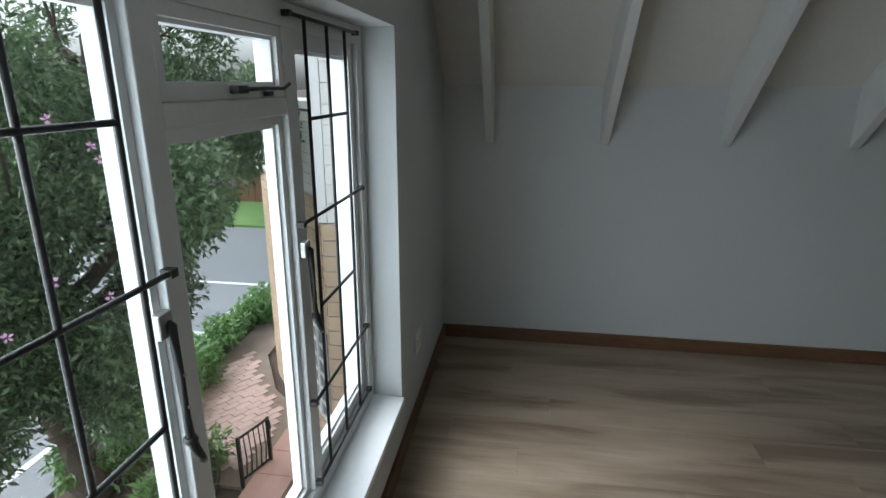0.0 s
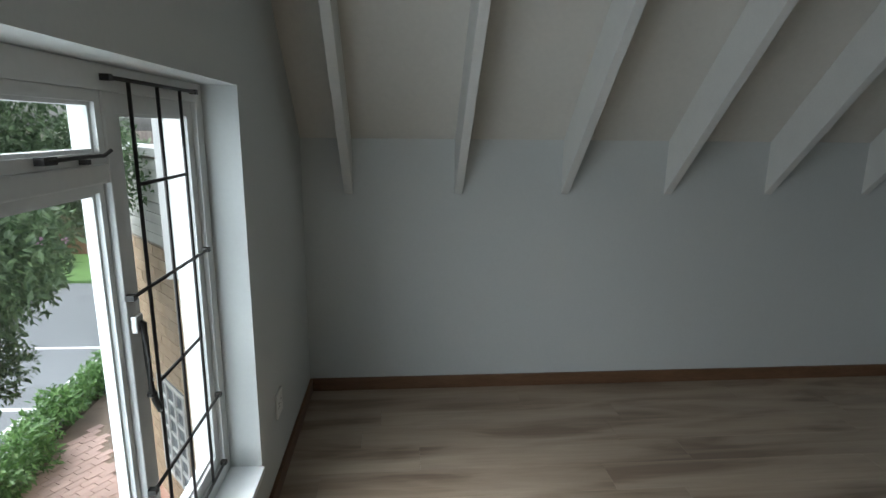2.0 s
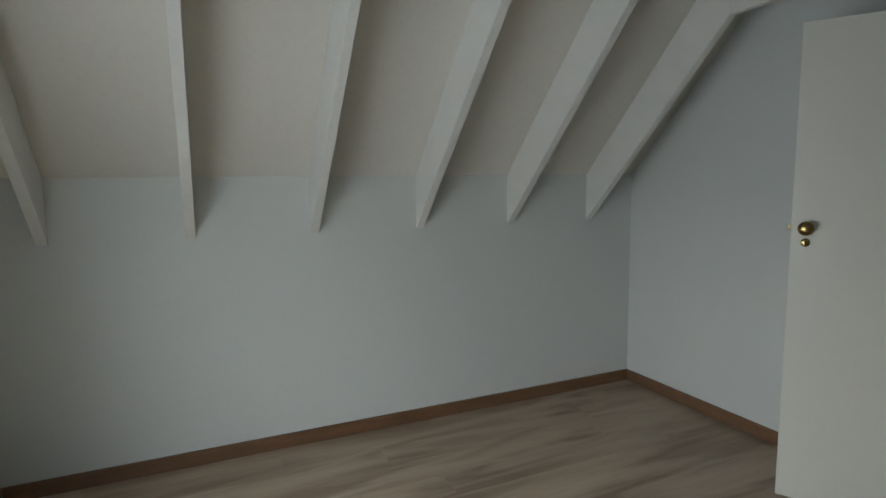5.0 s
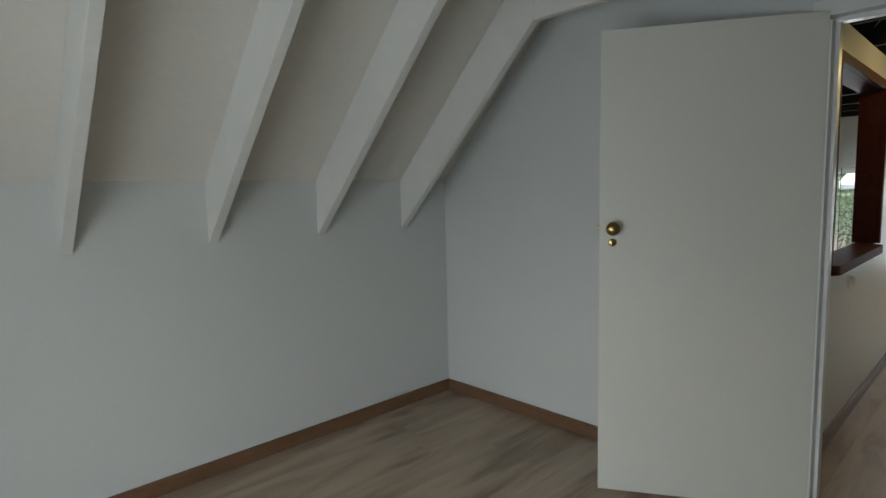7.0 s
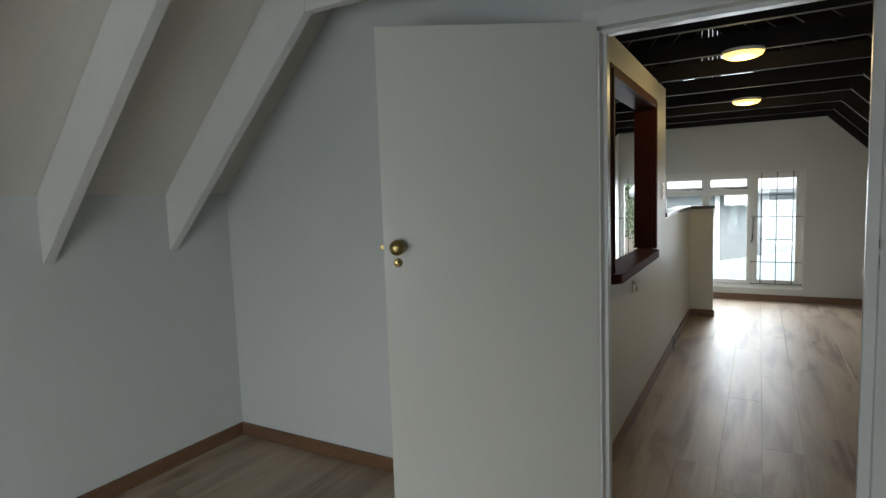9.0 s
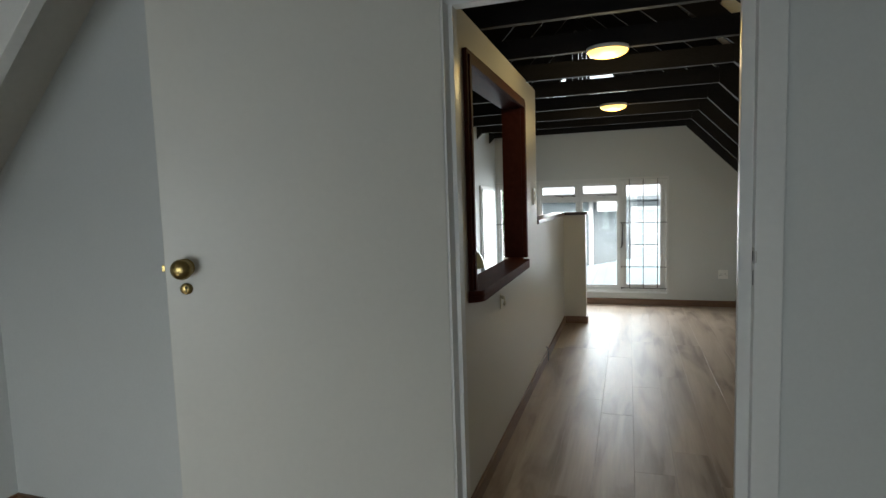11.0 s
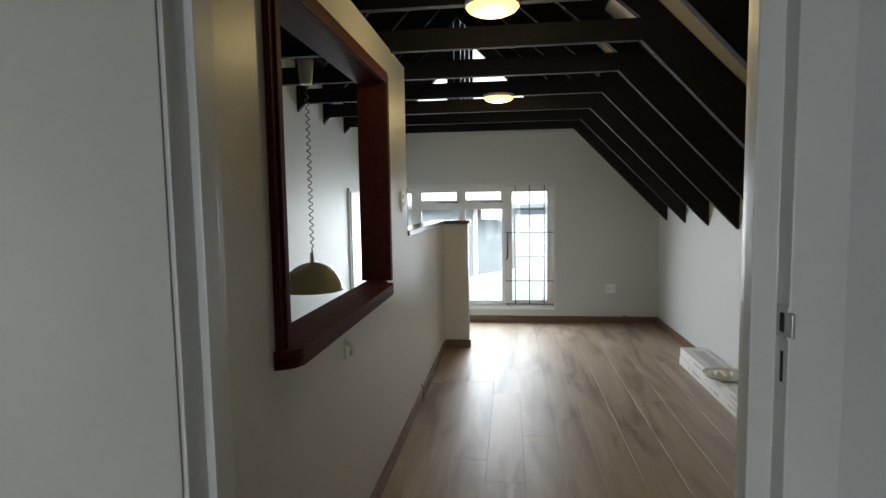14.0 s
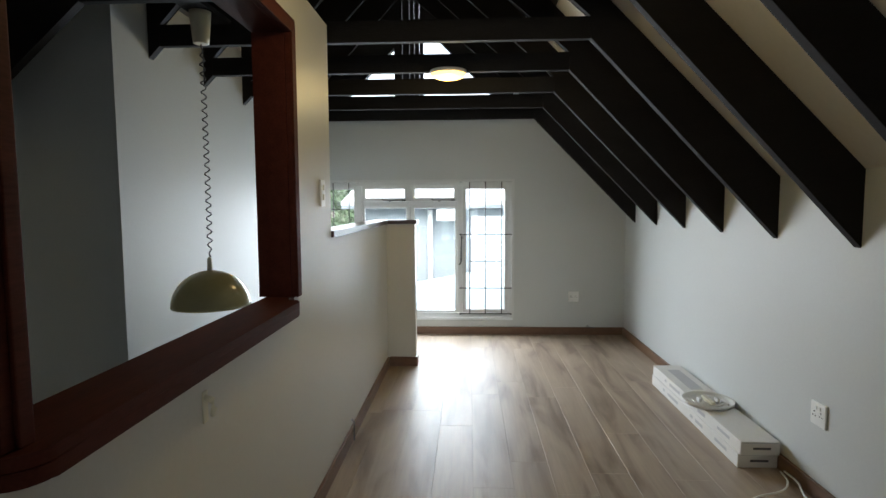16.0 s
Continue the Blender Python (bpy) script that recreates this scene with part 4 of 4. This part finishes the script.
# iron railing
rail = thing("iron_railing", (-3.2, 5.4, G), "short black wrought iron railing beside the path", "railing")
p0, p1 = Vector((-2.88, 5.11, G)), Vector((-3.02, 4.70, G))
for t_, h in ((0, 0.62), (1, 0.62)):
    q = p0.lerp(p1, t_)
    part("post", box(B(), q.x - 0.018, q.x + 0.018, q.y - 0.018, q.y + 0.018, G - 0.02, G + h, 0.003), M_IRON, rail)
for h in (0.60, 0.08):
    part("rail", tube(B(), [p0 + Vector((0, 0, h)), p1 + Vector((0, 0, h))], 0.014), M_IRON, rail)
for k in range(1, 6):
    q = p0.lerp(p1, k / 6)
    part("baluster", tube(B(), [q + Vector((0, 0, 0.08)), q + Vector((0.012, 0.012, 0.3)), q + Vector((0, 0, 0.6))], 0.008, 6), M_IRON, rail)
part("scroll", tube(B(), smooth([p0 + Vector((0, 0, 0.60)), p0 + Vector((0.05, -0.06, 0.62)), p0 + Vector((0.07, -0.08, 0.55)), p0 + Vector((0.045, -0.05, 0.52))], 6), 0.012), M_IRON, rail)


def course_wall(parent, origin, along, length, z0, z1, bl, bh, depth, material, seed):
    """Blocks in running bond on one face of a wall; origin and along are in the plan, depth goes to the right of along."""
    rnd = random.Random(seed)
    d = Vector((along[0], along[1], 0)).normalized()
    rot = math.degrees(math.atan2(d.y, d.x))
    cache = {}
    for r in range(int((z1 - z0) / bh)):
        x = -(r % 2) * bl / 2
        while x < length - 0.02:
            a, c = max(x, 0), min(x + bl, length)
            x += bl
            if c - a < 0.04:
                continue
            key = round(c - a, 3)
            if key not in cache:
                bm = box(B(), 0.005, key - 0.005, -depth, 0, 0.005, bh - 0.005, 0.004)
                me = bpy.data.meshes.new("block")
                bm.to_mesh(me)
                bm.free()
                me.materials.append(material)
                cache[key] = me
            ob = new("block", cache[key])
            ob.parent = parent
            ob.matrix_parent_inverse = parent.matrix_basis.inverted()
            o = Vector((*origin, 0)) + d * a
            ob.matrix_basis = pose(o.x + rnd.uniform(-0.003, 0.003), o.y, z0 + r * bh, 0, 0, rot)


# house wing of brick and siding at the end of the path, and the near pier
WA, WD = Vector((-3.72, 7.18, 0)), Vector((0.634, -0.773, 0))      # corner and run of the wing's face
WN = Vector((-0.773, -0.634, 0))


def along(s, v):
    """A place on the wing's plan: s along its face, v out from it."""
    p = WA + WD * s + WN * v
    return (p.x, p.y)


def slab(bm, s0, s1, v0, v1, z0, z1, bevel=0.0):
    return prism(bm, [along(s0, v0), along(s1, v0), along(s1, v1), along(s0, v1)], "z", z0, z1, bevel)


wing = tagged(part("house_wing", slab(B(), 0, 3.0, -0.3, -0.004, G - 0.06, 1.22), M_MORTAR), "house wing with grey-white siding over tan brickwork", "house", kind="structure")
course_wall(wing, along(0, 0), (WD.x, WD.y), 3.0, G, 0.38, 0.29, 0.12, 0.014, M_STONE, 6)
for k in range(8):
    z = 0.36 + 0.105 * k
    bm = slab(B(), -0.02, 3.0, 0.002, 0.030, z, z + 0.098, 0.004)
    part("siding_board", bm, M_SIDING, wing)
part("trim_board", slab(B(), -0.06, 3.0, -0.32, 0.05, 1.222, 1.30, 0.004), M_WHITEOUT, wing)
part("corner_board", slab(B(), -0.03, 0.06, 0.031, 0.045, 0.34, 1.22, 0.003), M_SIDING, wing)
lw = part("lattice_window", slab(B(), 1.70, 2.50, 0.016, 0.030, -2.30, -1.15), M_GREYWALL, wing, "small-paned window with a white lattice")
for i in range(4):
    part("upright", slab(B(), 1.70 + 0.25 * i, 1.75 + 0.25 * i, 0.031, 0.055, -2.30, -1.15, 0.003), M_WHITEOUT, lw)
for i in range(7):
    part("crossbar", slab(B(), 1.70, 2.50, 0.032, 0.050, -2.30 + 0.185 * i, -2.265 + 0.185 * i, 0.003), M_WHITEOUT, lw)

pier = tagged(part("stone_pier", box(B(), -1.66, -0.80, 4.02, 4.45, G - 0.06, 0.40), M_MORTAR), "tan sandstone block pier against the house wall", "pier", kind="structure")
course_wall(pier, (-1.66, 4.016), (1, 0), 0.86, -2.2, 0.40, 0.30, 0.13, 0.016, M_STONE, 8)
course_wall(pier, (-1.664, 4.45), (0, -1), 0.43, -2.2, 0.40, 0.30, 0.13, 0.016, M_STONE, 9)
bay = tagged(part("bay_wall", box(B(), -1.70, -0.80, 4.03, 4.47, 0.404, 2.9, 0.006), M_SIDING), "grey-white boarded bay above the sandstone pier", "wall", kind="structure")
part("corner_post", box(B(), -1.715, -1.62, 4.010, 4.028, 0.41, 2.9, 0.003), M_WHITEOUT, bay)
for k in range(16):
    z = 0.42 + 0.15 * k
    part("siding_board", box(B(), -1.615, -0.80, 4.012, 4.028, z, z + 0.143, 0.003), M_SIDING, bay)

fence = thing("fence", (-10, 19.0, G), "dark brown board fence behind the lawn", "fence")
for k in range(60):
    x = -18 + 0.26 * k
    part("board", box(B(), x, x + 0.25, 19.0, 19.03, G - 0.06, G + 1.5 + 0.02 * (k % 3), 0.004), M_SKIRT, fence)

coping = thing("path_edging", (-2.6, 5.2, G), "row of flat terracotta slabs edging the path", "paving", kind="structure")
for k in range(8):
    y = 3.6 + 0.42 * k
    part("slab", prism(B(), [(-2.95, y + 0.004), (-2.50, y + 0.004), (-2.50, y + 0.416), (-2.95, y + 0.416)], "z", G - 0.05, G + 0.06, 0.006), M_TERRA, coping)

# grey outbuilding and pale roof seen through the far window
ob_ = tagged(part("outbuilding", box(B(), 15.0, 20.0, -6, 2.75, G - 0.06, 1.22), M_GREYWALL), "grey painted outbuilding with a pale low roof", "outbuilding")
part("fascia", box(B(), 14.72, 14.98, -6.3, 3.0, 1.22, 1.36, 0.01), M_GREYWALL, ob_)
part("roof", prism(B(), [(14.7, 1.37), (17.5, 2.05), (20.3, 1.37), (20.3, 1.30), (14.7, 1.30)], "y", -6.3, 3.0), M_ROOFTILE, ob_)
part("downpipe", tube(B(), [(14.93, 1.115, G), (14.93, 1.115, 1.2)], 0.055, 10), M_WHITEOUT, ob_)
wn_ = part("window", box(B(), 14.94, 14.998, -0.60, 0.22, -0.2, 1.06, 0.004), M_WHITEOUT, ob_, "white framed window of small panes")
for i in range(3):
    for j in range(4):
        y, z = -0.53 + 0.235 * i, -0.13 + 0.29 * j
        part("pane", box(B(), 14.934, 14.9395, y, y + 0.20, z, z + 0.25), M_ROOFSHEET, wn_)
ac = thing("box_unit", (14.7, 0.70, 1.06), "white box fixed to the grey outbuilding wall", "wall box")
part("case", box(B(), 14.62, 14.998, 0.40, 0.96, 0.97, 1.20, 0.015), M_WHITEOUT, ac)
for k in range(4):
    part("slat", box(B(), 14.612, 14.6195, 0.44, 0.92, 1.0 + 0.045 * k, 1.015 + 0.045 * k), M_ROOFSHEET, ac)
carport = thing("carport_roof", (12, 0, -0.3), "pale blue sheet roof below the far window", "carport")
sl = -0.185
b = B()
y0, y1 = -5.0, 3.2
n = 82
for i in range(n):
    a, c = y0 + (y1 - y0) * i / n, y0 + (y1 - y0) * (i + 1) / n
    za, zc = -0.07 + sl * a + (0.012 if i % 2 else 0), -0.07 + sl * c + (0.012 if i % 2 else 0)
    prism(b, [(a, za - 0.02), (c, zc - 0.02), (c, zc), (a, za)], "x", 9.4, 14.6)
part("sheet", b, M_ROOFSHEET, carport)
for x in (9.6, 14.4):
    for y in (-4.8, 3.0):
        part("post", box(B(), x - 0.05, x + 0.05, y - 0.05, y + 0.05, G - 0.06, -0.10 + sl * y), M_WHITEOUT, carport)


# ---- floor boards ----
def boards(parent, x0, x1, y0, y1, seed):
    rnd = random.Random(seed)
    wide, long = 0.192, 1.285
    rows = math.ceil((y1 - y0) / wide)
    meshes = {}
    for r in range(rows):
        ya, yb = y0 + r * wide, min(y0 + (r + 1) * wide, y1)
        x = x0 - rnd.uniform(0, long)
        while x < x1:
            a, c = max(x, x0), min(x + long, x1)
            x += long
            if c - a < 0.05:
                continue
            key = (round(c - a, 3), round(yb - ya, 3))
            if key not in meshes:
                bm = B()
                L, W, e = key[0] / 2 - 0.0004, key[1] / 2 - 0.0004, 0.0006
                top = [bm.verts.new(v) for v in ((-L + e, -W + e, 0), (L - e, -W + e, 0), (L - e, W - e, 0), (-L + e, W - e, 0))]
                mid = [bm.verts.new(v) for v in ((-L, -W, -e), (L, -W, -e), (L, W, -e), (-L, W, -e))]
                low = [bm.verts.new(v) for v in ((-L, -W, -0.008), (L, -W, -0.008), (L, W, -0.008), (-L, W, -0.008))]
                bm.faces.new(top)
                for p, q in ((top, mid), (mid, low)):
                    for k in range(4):
                        bm.faces.new((q[k], q[(k + 1) % 4], p[(k + 1) % 4], p[k]))
                me = bpy.data.meshes.new("plank")
                bm.to_mesh(me)
                bm.free()
                me.materials.append(M_FLOOR)
                meshes[key] = me
            ob = new("plank", meshes[key])
            ob.parent = parent
            ob.matrix_parent_inverse = parent.matrix_basis.inverted()
            ob.location = ((a + c) / 2, (ya + yb) / 2, 0)


floor_1 = tagged(part("floor_bedroom", box(B(), XW, XP2, YR, YK, -0.25, -0.0085), M_SUBFLOOR), "pale grey-brown oak laminate floor in the bedroom", "floor", kind="structure")
boards(floor_1, XW, XP + 0.06, YR, YK, 3)
floor_2 = tagged(part("floor_passage", box(B(), XP2, XF, YR, YL2, -0.25, -0.0085), M_SUBFLOOR), "pale grey-brown oak laminate floor with a satin sheen", "floor", kind="structure")
boards(floor_2, XP + 0.06, XF, YR, YL2, 8)

# ---- brick path ----
path = tagged(part("pavement", prism(B(), [(-4.75, 4.7), (-2.95, 4.7), (-2.95, 6.2), (-3.55, 6.7), (-4.15, 7.7), (-4.2, 9.2), (-4.85, 9.2)], "z", G - 0.07, G - 0.012), M_SAND), "red clay brick path with mossy joints", "pavement", kind="structure")
bm = box(B(), -0.108, 0.108, -0.052, 0.052, -0.04, 0.0, 0.004)
brick = bpy.data.meshes.new("brick")
bm.to_mesh(brick)
bm.free()
brick.materials.append(M_PAVER)
rnd = random.Random(12)
turn = radians(58)
for i in range(-14, 15):
    for j in range(-34, 35):
        u, v = i * 0.222 + (j % 2) * 0.111, j * 0.109
        x, y = -3.75 + u * math.cos(turn) - v * math.sin(turn), 6.7 + u * math.sin(turn) + v * math.cos(turn)
        edge = -3.05 if y < 6.3 else -3.3 - (y - 6.3) * 0.72
        if 5.0 < y < 8.7 and -4.55 < x < edge - 0.12:
            o = new("brick", brick)
            o.parent = path
            o.matrix_parent_inverse = path.matrix_basis.inverted()
            o.matrix_basis = pose(x, y, G + rnd.uniform(-0.003, 0.003), rnd.uniform(-0.6, 0.6), rnd.uniform(-0.6, 0.6), 58)
